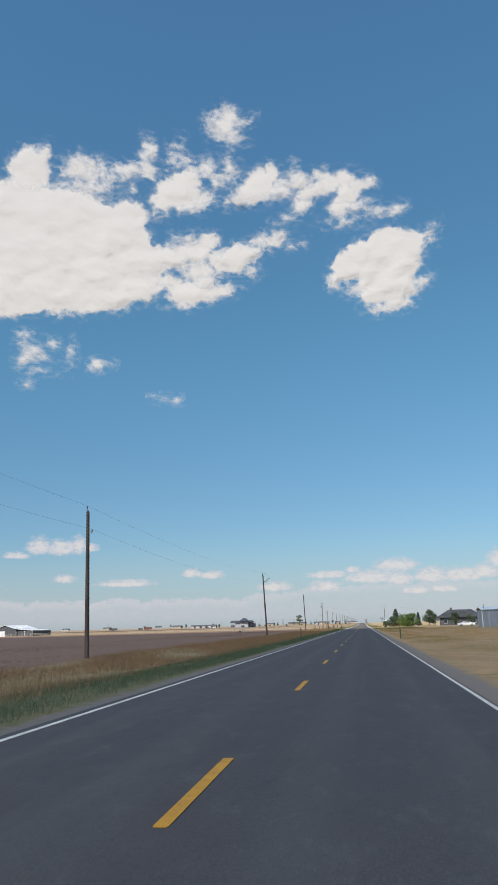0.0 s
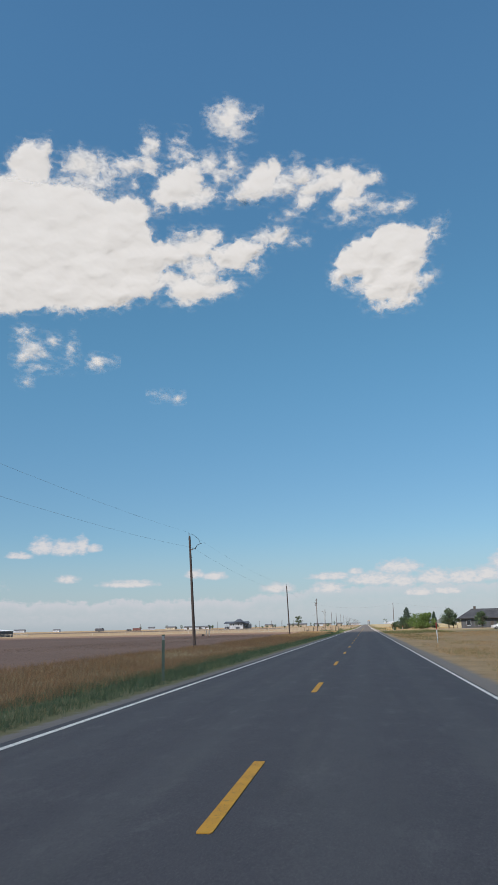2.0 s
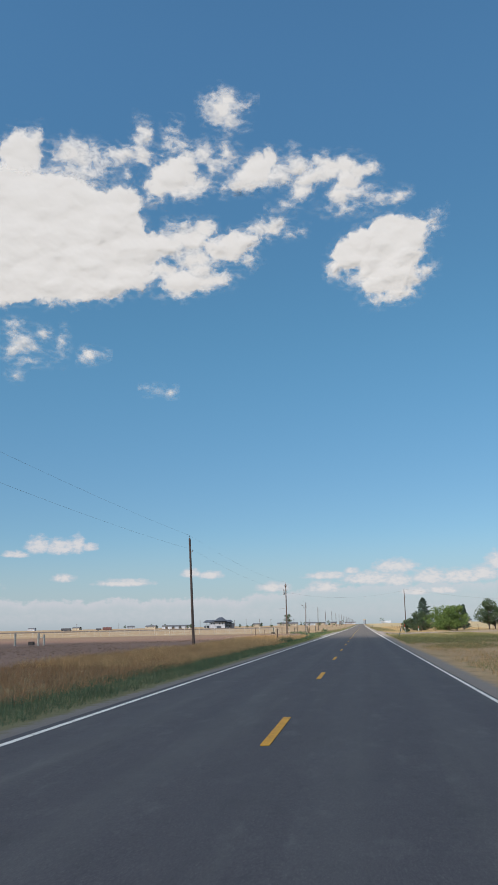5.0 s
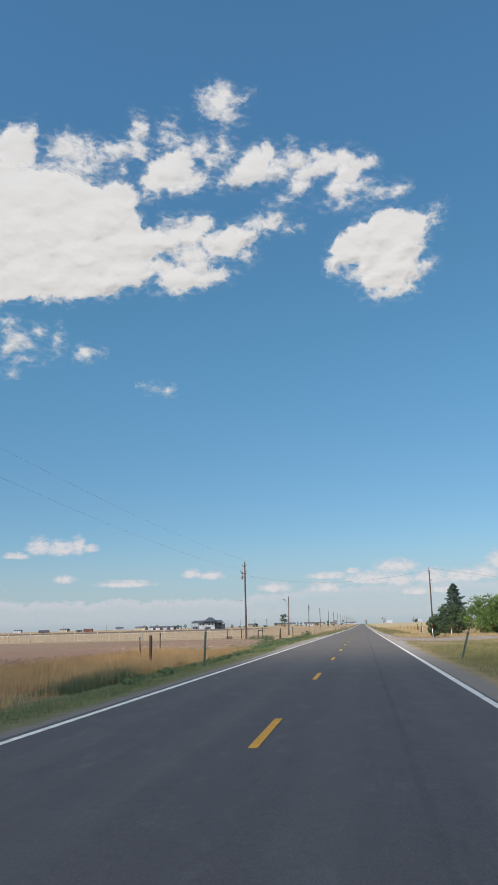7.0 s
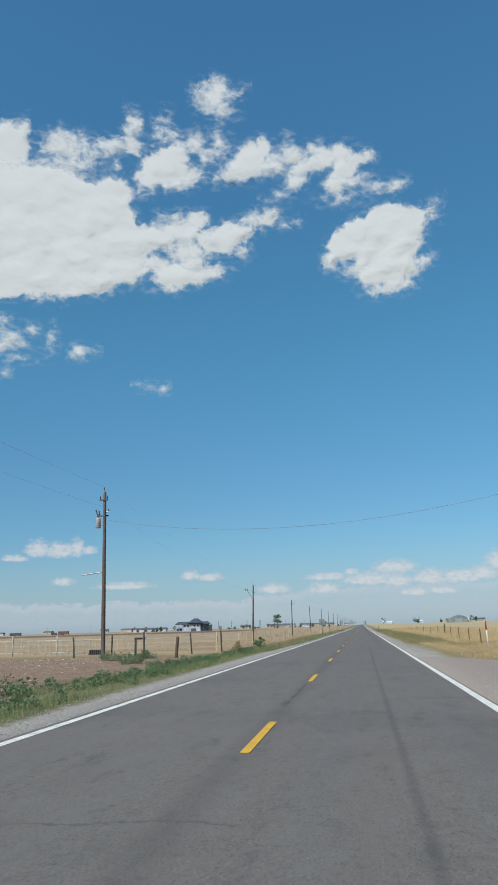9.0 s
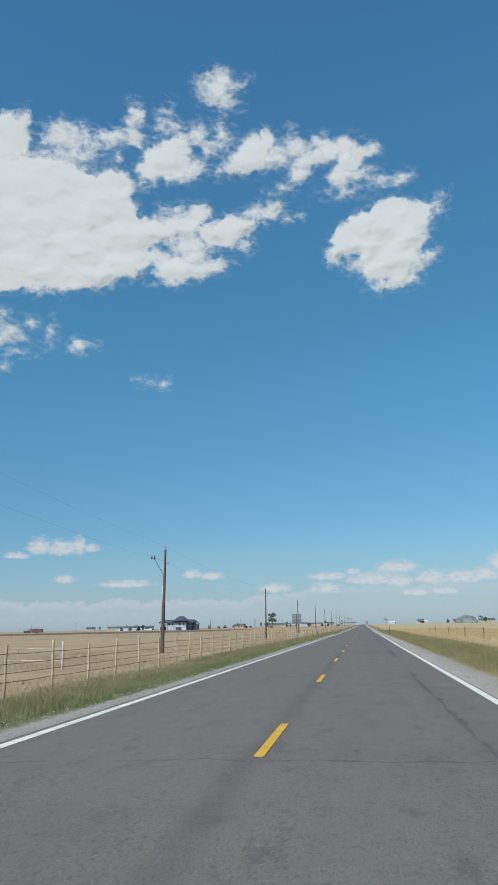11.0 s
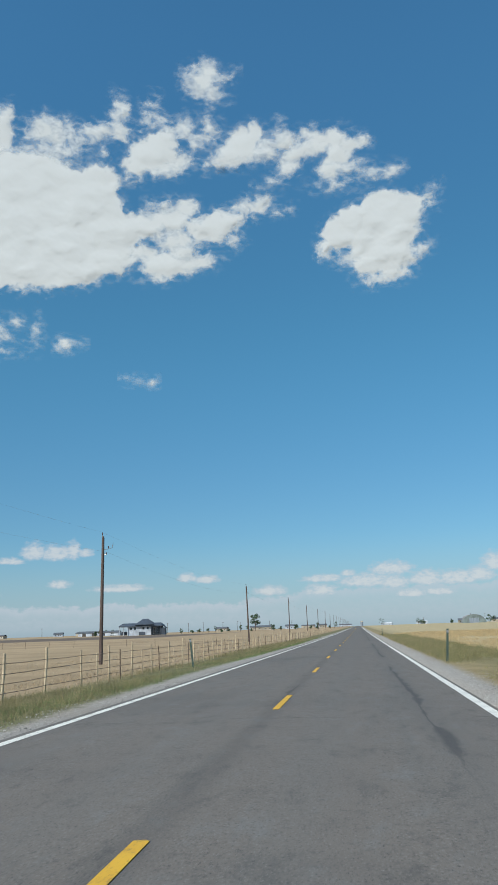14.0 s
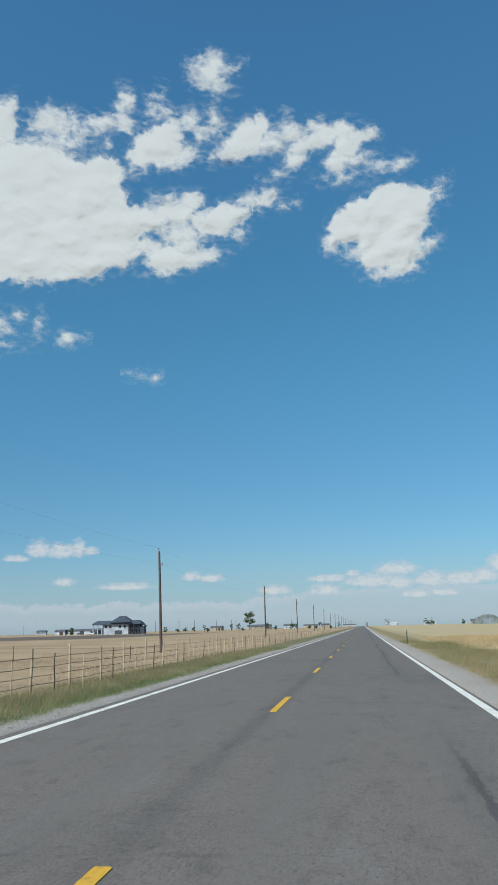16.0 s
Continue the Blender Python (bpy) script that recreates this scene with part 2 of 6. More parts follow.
def asphalt_material():
    m = bpy.data.materials.new("asphalt")
    m.use_nodes = True
    k = Nodes(m.node_tree)
    at = k.n("ShaderNodeTexCoord").outputs["Object"]
    x, y, _ = k.xyz(at)
    grit = k.noise(at, 55.0, 5.0, 0.75)
    coarse = k.noise(at, 9.0, 5.0, 0.65)
    long_v = k.n("ShaderNodeMapping", {0: at, 3: (1.0, 0.05, 1)}).outputs[0]
    streak = k.noise(long_v, 1.6, 5.0, 0.6)
    mottle = k.noise(k.n("ShaderNodeMapping", {0: at, 3: (1.0, 0.35, 1)}).outputs[0], 2.4, 6.0, 0.7)
    patch = k.noise(at, 0.16, 4.0, 0.6)
    # paler worn asphalt; the same step also paints the change from shade to sun
    worn = k.m("MULTIPLY", k.step(y, 208, 300), 0.9)
    base = k.mix(worn, (0.069, 0.060, 0.065), (0.181, 0.148, 0.121))
    col = k.mix(k.m("MULTIPLY", k.step(grit, 0.35, 0.75), 0.55), base, (0.17, 0.165, 0.155))
    col = k.mix(k.m("MULTIPLY", k.step(coarse, 0.5, 0.75), 0.35), col, (0.045, 0.045, 0.047))
    col = k.mix(k.m("MULTIPLY", k.step(streak, 0.48, 0.75), 0.4), col, (0.125, 0.118, 0.108))
    col = k.mix(k.m("MULTIPLY", k.step(patch, 0.5, 0.75), 0.3), col, (0.055, 0.055, 0.057))
    col = k.mix(k.m("MULTIPLY", k.step(mottle, 0.52, 0.72), k.step(y, 225, 300, 0.25, 0.5)), col, (0.19, 0.182, 0.17))
    col = k.mix(k.m("MULTIPLY", k.step(mottle, 0.48, 0.30), 0.4), col, (0.062, 0.060, 0.058))
    chip = k.noise(at, 48.0, 3.0, 0.6)
    col = k.mix(k.m("MULTIPLY", k.step(chip, 0.56, 0.68), k.step(y, 225, 300, 0.12, 0.45)), col, (0.30, 0.275, 0.24))
    col = k.mix(k.m("MULTIPLY", k.step(chip, 0.44, 0.32), k.step(y, 225, 300, 0.25, 0.6)), col, (0.030, 0.029, 0.028))
    # polished wheel paths a little paler
    wheel = None
    for c in (-2.6, -0.95, 0.95, 2.55):
        t = k.step(k.m("ABSOLUTE", k.m("SUBTRACT", x, c)), 0.45, 0.1)
        wheel = t if wheel is None else k.m("MAXIMUM", wheel, t)
    col = k.mix(k.m("MULTIPLY", wheel, 0.14), col, (0.15, 0.145, 0.135))
    # tar-sealed cracks: one along the centre seam, one along the outer wheel path, some across
    old = k.step(y, 235, 290)
    wob = k.noise(k.vec(0.0, k.m("MULTIPLY", y, 0.09), 3.0), 1.0, 4.0, 0.65)
    wob2 = k.noise(k.vec(k.m("MULTIPLY", x, 0.9), k.m("MULTIPLY", y, 0.5), 9.0), 1.0, 5.0, 0.7)
    gaps = k.m("MULTIPLY", k.step(k.noise(k.vec(4.0, k.m("MULTIPLY", y, 0.05), 0.0), 1.0, 2.0), 0.40, 0.52), k.step(y, 325, 365))
    gaps2 = k.step(k.noise(k.vec(9.0, k.m("MULTIPLY", y, 0.11), 5.0), 1.0, 3.0), 0.50, 0.62)
    c1 = k.m("ABSOLUTE", k.m("SUBTRACT", x, k.m("ADD", 2.22, k.m("ADD", k.m("MULTIPLY", wob, 0.45), k.m("MULTIPLY", wob2, 0.28)))))
    w1 = k.m("ADD", 0.02, k.m("MULTIPLY", k.step(k.m("ADD", wob2, k.m("MULTIPLY", k.m("SUBTRACT", mottle, 0.5), 0.6)), 0.40, 0.66), k.step(y, 400, 470, 0.14, 0.19)))
    l1 = k.m("MULTIPLY", k.m("MAXIMUM", k.step(c1, 0.40, 0.02, 0.0, 0.22), k.step(k.m("DIVIDE", c1, w1), 1.0, 0.2)), gaps)
    c2 = k.m("ABSOLUTE", k.m("ADD", x, k.m("ADD", -0.15, k.m("ADD", k.m("MULTIPLY", wob, 0.3), k.m("MULTIPLY", wob2, 0.15)))))
    w2 = k.m("ADD", 0.02, k.m("MULTIPLY", k.step(wob2, 0.45, 0.75), 0.22))
    l2 = k.m("MAXIMUM", k.step(c2, 0.28, 0.02, 0.0, 0.35), k.m("MULTIPLY", k.step(k.m("DIVIDE", c2, w2), 1.0, 0.3), gaps2))
    row = k.m("ADD", k.m("DIVIDE", y, 10.7), k.m("MULTIPLY", wob2, 0.09))
    cell = k.m("FLOOR", row)
    off = k.m("ABSOLUTE", k.m("SUBTRACT", k.m("SUBTRACT", row, cell), 0.5))
    reach = k.step(k.noise(k.vec(k.m("MULTIPLY", x, 0.35), k.m("MULTIPLY", cell, 3.7), 1.0), 1.0, 1.0), 0.48, 0.54)
    l3 = k.m("MULTIPLY", k.step(off, 0.0044, 0.0017), reach)
    crack = k.m("MULTIPLY", k.m("MAXIMUM", k.m("MAXIMUM", l1, l2), k.m("MULTIPLY", l3, 0.65)), k.m("MULTIPLY", old, 0.55))
    col = k.mix(crack, col, (0.028, 0.029, 0.033))
    seam = k.m("MULTIPLY", k.step(k.m("ABSOLUTE", k.m("SUBTRACT", x, k.m("ADD", 1.73, k.m("MULTIPLY", wob, 0.14)))), 0.08, 0.01), k.m("MULTIPLY", k.step(y, 205, 235), k.step(y, 345, 320)))
    col = k.mix(k.m("MULTIPLY", seam, 0.26), col, (0.035, 0.034, 0.036))
    h = k.m("ADD", k.m("MULTIPLY", grit, 0.6), k.m("MULTIPLY", coarse, 0.4))
    bump = k.n("ShaderNodeBump", {"Strength": 0.5, "Distance": 0.003, "Height": h}).outputs[0]
    p = k.n("ShaderNodeBsdfPrincipled", {"Base Color": col, "Roughness": k.step(grit, 0.2, 0.8, 0.72, 0.92), "Normal": bump})
    p.inputs["Specular IOR Level"].default_value = 0.18
    k.n("ShaderNodeOutputMaterial", (p.outputs[0],))
    return m


def paint_material(name, a, b):
    """Road paint worn through to the asphalt in specks."""
    m = bpy.data.materials.new(name)
    m.use_nodes = True
    k = Nodes(m.node_tree)
    at = k.n("ShaderNodeTexCoord").outputs["Object"]
    g = k.noise(at, 30.0, 6.0, 0.7)
    s = k.noise(at, 2.2, 5.0, 0.65)
    col = k.mix(k.step(s, 0.35, 0.7), a, b)
    col = k.mix(k.m("MULTIPLY", k.step(k.m("ADD", g, k.m("MULTIPLY", s, 0.35)), 0.72, 0.86), 0.7), col, (0.09, 0.085, 0.08))
    p = k.n("ShaderNodeBsdfPrincipled", {"Base Color": col, "Roughness": 0.7})
    k.n("ShaderNodeOutputMaterial", (p.outputs[0],))
    return m


def cloud_material():
    """Water droplets: white, normals bent towards the sun to imitate light scattering round the heaps, thinning out to
    nothing at the rim.
    """
    m = bpy.data.materials.new("cloud_droplets")
    m.use_nodes = True
    k = Nodes(m.node_tree)
    d = k.n("ShaderNodeAttribute", attribute_name="thickness").outputs["Fac"]
    plain = k.n("ShaderNodeNewGeometry").outputs["Normal"]
    bent = k.n("ShaderNodeVectorMath", {0: plain, 1: tuple(sun_from * CLOUD_WRAP)}, operation="ADD").outputs[0]
    bent = k.n("ShaderNodeVectorMath", {0: bent}, operation="NORMALIZE").outputs[0]
    df = k.n("ShaderNodeBsdfDiffuse", {"Color": CLOUD_TONE, "Normal": bent})
    tr = k.n("ShaderNodeBsdfTransparent")
    mix = k.n("ShaderNodeMixShader", (d, tr.outputs[0], df.outputs[0]))
    k.n("ShaderNodeOutputMaterial", (mix.outputs[0],))
    return m


def shade_veil_material():
    """Thin high cloud out of view, added for shade: about half of the sun passes through it."""
    m = bpy.data.materials.new("unseen_shade_veil")
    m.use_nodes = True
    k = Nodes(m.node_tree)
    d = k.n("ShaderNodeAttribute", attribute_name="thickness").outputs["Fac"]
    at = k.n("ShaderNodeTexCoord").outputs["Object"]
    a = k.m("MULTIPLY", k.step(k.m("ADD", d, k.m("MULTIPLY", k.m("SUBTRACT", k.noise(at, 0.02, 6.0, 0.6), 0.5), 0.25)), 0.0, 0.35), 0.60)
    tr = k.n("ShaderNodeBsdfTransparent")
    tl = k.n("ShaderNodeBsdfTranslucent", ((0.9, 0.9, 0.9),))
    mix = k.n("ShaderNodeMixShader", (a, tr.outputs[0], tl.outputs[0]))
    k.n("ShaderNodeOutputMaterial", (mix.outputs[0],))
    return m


GROUND = ground_material()
ASPHALT = asphalt_material()
WHITE_PAINT = paint_material("white_road_paint", (0.80, 0.75, 0.66), (0.66, 0.61, 0.53))
# one dash paint in two tones: oranger where shaded, lemon where sunlit
YELLOW_PAINT = paint_material("yellow_road_paint", (0.69, 0.320, 0.018), (0.58, 0.26, 0.016))
SUNLIT_PAINT = paint_material("sunlit_yellow_road_paint", (0.70, 0.395, 0.026), (0.60, 0.32, 0.022))
DROPLETS = cloud_material()
SHADE_VEIL = shade_veil_material()
POLE_WOOD = material("weathered_pole_wood", (0.075, 0.05, 0.04), (0.145, 0.10, 0.08), 6.0, 0.85, 0.6, stretch=(6, 6, 0.6))
POST_WOOD = material("bleached_post_wood", (0.62, 0.48, 0.32), (0.44, 0.33, 0.21), 14.0, 0.85, 0.5, stretch=(4, 4, 0.7))
OLD_WOOD = material("old_brown_wood", (0.15, 0.09, 0.06), (0.08, 0.055, 0.04), 12.0, 0.85, 0.5, stretch=(4, 4, 0.7))
WIRE = material("rusted_fence_wire", (0.25, 0.165, 0.11), (0.18, 0.115, 0.075), 20.0, 0.7, 0.0)
CABLE = material("dull_power_cable", (0.30, 0.32, 0.34), (0.26, 0.28, 0.30), 3.0, 0.6, 0.0)
GREEN_STEEL = material("dark_green_painted_steel", (0.040, 0.062, 0.050), (0.060, 0.085, 0.062), 20.0, 0.55, 0.1)
GALV = material("dull_galvanised_aluminium", (0.30, 0.30, 0.30), (0.24, 0.24, 0.245), 5.0, 0.5, 0.05, metal=0.35)
SIGN_POST = material("dark_weathered_post", (0.13, 0.105, 0.085), (0.09, 0.075, 0.065), 9.0, 0.8, 0.3, stretch=(4, 4, 0.7))
GREY_PAINT = material("grey_equipment_paint", (0.36, 0.38, 0.39), (0.28, 0.30, 0.31), 6.0, 0.45, 0.0)
CERAMIC = material("brown_glazed_ceramic", (0.08, 0.04, 0.03), (0.11, 0.06, 0.04), 5.0, 0.25, 0.0)
MARK_WHITE = material("white_plastic", (0.75, 0.75, 0.73), (0.65, 0.65, 0.62), 8.0, 0.5, 0.0)
MARK_RED = material("faded_red_plastic", (0.55, 0.05, 0.03), (0.45, 0.06, 0.04), 8.0, 0.5, 0.0)
PIPE_WHITE = material("chalky_white_pipe", (0.52, 0.47, 0.39), (0.42, 0.37, 0.31), 10.0, 0.7, 0.1)
BARK = material("rough_bark", (0.09, 0.065, 0.05), (0.15, 0.115, 0.09), 9.0, 0.9, 0.8, stretch=(3, 3, 0.6))
LEAF_DARK = blades("dark_tree_leaves", (0.055, 0.092, 0.045), (0.090, 0.132, 0.062), (0.130, 0.170, 0.080))
LEAF_LIGHT = blades("fresh_green_leaves", (0.105, 0.175, 0.045), (0.160, 0.240, 0.062), (0.220, 0.300, 0.085))
NEEDLE = blades("conifer_needles", (0.045, 0.085, 0.062), (0.072, 0.120, 0.085), (0.105, 0.155, 0.105))
GRASS_GREEN = blades("green_verge_grass", (0.100, 0.140, 0.045), (0.170, 0.205, 0.075), (0.310, 0.290, 0.130))
GRASS_OLIVE = blades("olive_green_grass", (0.15, 0.165, 0.055), (0.25, 0.23, 0.09), (0.38, 0.31, 0.14))
GRASS_LIME = blades("fresh_low_grass", (0.120, 0.180, 0.055), (0.190, 0.240, 0.085), (0.320, 0.310, 0.140))
GRASS_MIX = blades("half_dry_grass", (0.195, 0.190, 0.080), (0.320, 0.265, 0.130), (0.450, 0.355, 0.195))
GRASS_DRY = blades("dry_brown_grass", (0.270, 0.140, 0.075), (0.360, 0.205, 0.105), (0.200, 0.135, 0.060))
GRASS_DEEP = blades("deep_green_roadside_grass", (0.060, 0.105, 0.055), (0.095, 0.140, 0.070), (0.190, 0.180, 0.085))
GRASS_TAN = blades("bleached_pasture_grass", (0.38, 0.275, 0.165), (0.48, 0.36, 0.225), (0.54, 0.42, 0.28))
GRASS_GOLD = blades("golden_dry_grass", (0.47, 0.31, 0.14), (0.58, 0.42, 0.22), (0.64, 0.49, 0.28))
GRASS_ORANGE = blades("tawny_feathery_grass", (0.45, 0.245, 0.105), (0.575, 0.36, 0.17), (0.49, 0.335, 0.16))
WEED = blades("leafy_green_weeds", (0.095, 0.155, 0.070), (0.140, 0.200, 0.090), (0.215, 0.245, 0.125))
WALL_GREY = material("grey_corrugated_steel", (0.22, 0.245, 0.28), (0.27, 0.295, 0.33), 2.0, 0.5, 0.2, stretch=(8, 8, 0.3))
WALL_DARK = material("charcoal_barn_siding", (0.055, 0.06, 0.07), (0.08, 0.085, 0.095), 2.0, 0.6, 0.2, stretch=(8, 8, 0.3))
WALL_WHITE = material("white_house_siding", (0.50, 0.52, 0.57), (0.42, 0.44, 0.48), 2.0, 0.7, 0.1)
WALL_TAN = material("tan_house_siding", (0.42, 0.36, 0.28), (0.34, 0.29, 0.22), 2.0, 0.8, 0.1)
ROOF_WHITE = material("white_metal_roof", (0.78, 0.79, 0.80), (0.68, 0.70, 0.72), 1.5, 0.4, 0.1)
ROOF_DARK = material("charcoal_shingles", (0.040, 0.043, 0.050), (0.062, 0.064, 0.072), 4.0, 0.85, 0.5)
ROOF_GREY = material("grey_shingles", (0.085, 0.092, 0.104), (0.125, 0.13, 0.142), 4.0, 0.85, 0.5)
# dark house parts, with distance haze put into the colour as blue
HOUSE_HAZED = material("haze_tinted_house_cladding", (0.045, 0.055, 0.075), (0.065, 0.078, 0.10), 3.0, 0.75, 0.2)
DOME_STEEL = material("dull_green_grey_steel", (0.17, 0.20, 0.19), (0.22, 0.25, 0.235), 2.0, 0.6, 0.1)
GLASS = material("dark_window_glass", (0.02, 0.025, 0.03), (0.03, 0.035, 0.04), 1.0, 0.08, 0.0)
TIMBER_DARK = material("dark_stained_timber", (0.05, 0.04, 0.035), (0.08, 0.065, 0.055), 5.0, 0.75, 0.2)
CAR_WHITE = material("white_car_paint", (0.72, 0.73, 0.74), (0.68, 0.69, 0.70), 1.0, 0.25, 0.0)
CAR_DARK = material("dark_car_paint", (0.06, 0.06, 0.07), (0.08, 0.08, 0.09), 1.0, 0.3, 0.0)
CAR_RED = material("dull_red_paint", (0.16, 0.06, 0.05), (0.12, 0.05, 0.045), 1.0, 0.5, 0.0)
TYRE = material("black_tyre_rubber", (0.02, 0.02, 0.02), (0.03, 0.03, 0.03), 5.0, 0.85, 0.0)

# ---- building helpers ----


def rise(y):
    """Height of the land along the road: level, then climbing very gently."""
    return 0.0 if y < 450 else (0.000005 * (y - 450) ** 2 if y < 750 else 0.45 + 0.003 * (min(y, 1700) - 750))


class Shape:
    """Collects vertices and faces of one mesh."""

    def __init__(self):
        self.v, self.f = [], []

    def add(self, v, f):
        n = len(self.v)
        self.v += [tuple(p) for p in v]
        self.f += [tuple(i + n for i in q) for q in f]
        return self

    def box(self, x0, x1, y0, y1, z0, z1, b=0.0):
        """A box; b: chamfer of its upright edges."""
        if b <= 0:
            v = [(x, y, z) for z in (z0, z1) for x, y in ((x0, y0), (x1, y0), (x1, y1), (x0, y1))]
            return self.add(v, [(3, 2, 1, 0), (4, 5, 6, 7), (0, 1, 5, 4), (1, 2, 6, 5), (2, 3, 7, 6), (3, 0, 4, 7)])
        ring = [(x0 + b, y0), (x1 - b, y0), (x1, y0 + b), (x1, y1 - b), (x1 - b, y1), (x0 + b, y1), (x0, y1 - b), (x0, y0 + b)]
        return self.loft([[(x, y, z) for x, y in ring] for z in (z0, z1)])

    def loft(self, rings):
        n = len(rings[0])
        v = [p for r in rings for p in r]
        f = [tuple(reversed(range(n)))]
        for i in range(len(rings) - 1):
            f += [(i * n + j, i * n + (j + 1) % n, (i + 1) * n + (j + 1) % n, (i + 1) * n + j) for j in range(n)]
        f.append(tuple(range((len(rings) - 1) * n, len(rings) * n)))
        return self.add(v, f)

    def rod(self, a, b, r0, r1=None, n=8):
        a, b = Vector(a), Vector(b)
        q = (b - a).to_track_quat("Z", "Y")
        rings = []
        for p, r in ((a, r0), (b, r0 if r1 is None else r1)):
            rings.append([p + q @ Vector((r * math.cos(2 * math.pi * k / n), r * math.sin(2 * math.pi * k / n), 0)) for k in range(n)])
        return self.loft(rings)

    def tube(self, pts, r, n=5):
        rings = []
        for i, p in enumerate(pts):
            q = (Vector(pts[min(i + 1, len(pts) - 1)]) - Vector(pts[max(i - 1, 0)])).to_track_quat("Z", "Y")
            rings.append([Vector(p) + q @ Vector((r * math.cos(2 * math.pi * k / n), r * math.sin(2 * math.pi * k / n), 0)) for k in range(n)])
        return self.loft(rings)

    def gable(self, x0, x1, y0, y1, z0, z1, along="x", t=0.2):
        """A pitched roof slab with thickness; ridge along x or y."""
        if along == "x":
            c = (y0 + y1) / 2
            sec = [(y0, z0), (c, z1), (y1, z0), (y1, z0 - t), (c, z1 - t), (y0, z0 - t)]
            rings = [[(x, p, q) for p, q in sec] for x in (x0, x1)]
        else:
            c = (x0 + x1) / 2
            sec = [(x0, z0), (c, z1), (x1, z0), (x1, z0 - t), (c, z1 - t), (x0, z0 - t)]
            rings = [[(p, y, q) for p, q in sec] for y in (y0, y1)]
        n = 6
        v = [p for r in rings for p in r]
        f = [(i, (i + 1) % n, n + (i + 1) % n, n + i) for i in range(n)]
        f += [(0, 1, 4, 5), (1, 2, 3, 4), (6, 11, 10, 7), (7, 10, 9, 8)]
        return self.add(v, f)

    def hip(self, x0, x1, y0, y1, z0, z1, run, t=0.25):
        """A hipped roof with a fascia of thickness t."""
        cy = (y0 + y1) / 2
        v = [(x0, y0, z0), (x1, y0, z0), (x1, y1, z0), (x0, y1, z0), (x0, y0, z0 + t), (x1, y0, z0 + t), (x1, y1, z0 + t), (x0, y1, z0 + t),
             (x0 + run, cy, z1), (x1 - run, cy, z1)]
        return self.add(v, [(3, 2, 1, 0), (0, 1, 5, 4), (1, 2, 6, 5), (2, 3, 7, 6), (3, 0, 4, 7), (4, 5, 9, 8), (5, 6, 9), (6, 7, 8, 9), (7, 4, 8)])

    def pent(self, x0, x1, y0, y1, z0, ze, zr):
        """Walls with gable ends on the two y faces."""
        c = (x0 + x1) / 2
        sec = [(x0, z0), (x1, z0), (x1, ze), (c, zr), (x0, ze)]
        return self.loft([[(p, y, q) for p, q in sec] for y in (y0, y1)])

    def mesh(self, name, mat, smooth=False):
        me = bpy.data.meshes.new(name)
        me.from_pydata(self.v, [], self.f)
        me.materials.append(mat)
        if smooth:
            me.shade_smooth()
        me.update()
        return me


def thing(name, x, y, z, turn=0.0, label="", category="", group="", kind=""):
    ob = new(name)
    ob.empty_display_size = 0.2
    ob.matrix_basis = pose(x, y, z, 0, 0, turn)
    return tagged(ob, label, category, group, kind)


def part(name, shape, mat, parent, label="", smooth=False):
    me = shape if isinstance(shape, bpy.types.Mesh) else shape.mesh(name, mat, smooth)
    ob = new(name, me)
    ob.parent = parent
    return tagged(ob, label)


# ---- the land and the road ----
YS = [-320, -200, -100] + [-60 + 20 * i for i in range(60)] + [1180, 1300, 1500, 1700, 2000, 2500, 3200, 4000, 4800, 5400]
XS = [-4900, -2500, -1200, -500, -220, -100, -50, -28, -18, -14, -11, -8.5, -6.8, -5.4, -4.6, -3.93, -3.6, 3.6, 3.93, 4.6, 5.4, 6.8, 8.5, 11, 14, 18, 28, 50, 100, 220, 500, 1200, 2500, 4900]


def dip(x, y):
    """The pasture behind the left-hand fence lies a little lower than the verge."""
    return -0.42 * np.clip((-8.5 - x) / 6.0, 0, 1) * np.clip((y - 345) / 25.0, 0, 1) * np.clip((620 - y) / 80.0, 0, 1)


def land(x, y):
    a = abs(x)
    z = np.interp(a, [0, 3.6, 3.93, 5.4, 8.5, 14, 40, 5000], [-0.3, -0.3, -0.085, -0.12, -0.26, -0.14, -0.1, -0.1])
    if 4.5 < a < 60:
        z += 0.09 * noise.noise(Vector((x * 0.11, y * 0.05, 0.5)))
    return float(z) + rise(y) + float(dip(x, y))


g = Shape()
g.add([(x, y, land(x, y)) for y in YS for x in XS], [(j * len(XS) + i, j * len(XS) + i + 1, (j + 1) * len(XS) + i + 1, (j + 1) * len(XS) + i)
                                                     for j in range(len(YS) - 1) for i in range(len(XS) - 1)])
ground = new("ground", g.mesh("ground", GROUND, True))
tagged(ground, "flat farmland of dry grass, ploughed soil and gravel shoulders", "ground", kind="structure")

CROWN = 0.015


def deck(x, y):
    return rise(y) - CROWN * abs(x)


road = thing("road", 0, 0, 0, 0, "straight two-lane asphalt road with worn, cracked surface", "road", kind="structure")
RX = [-3.82, -3.0, -2.0, -1.0, 0.0, 1.0, 2.0, 3.0, 3.75]


def brink(y):
    """The asphalt's right-hand edge."""
    return float(np.interp(y, [390, 440], [3.77, 3.87]))


r = Shape()
row = [[(-3.95, y, deck(4, y) - 0.12)] + [(x, y, deck(x, y)) for x in RX[:-1] + [brink(y)]] + [(brink(y) + 0.12, y, deck(4, y) - 0.12)] for y in YS]
k = len(row[0])
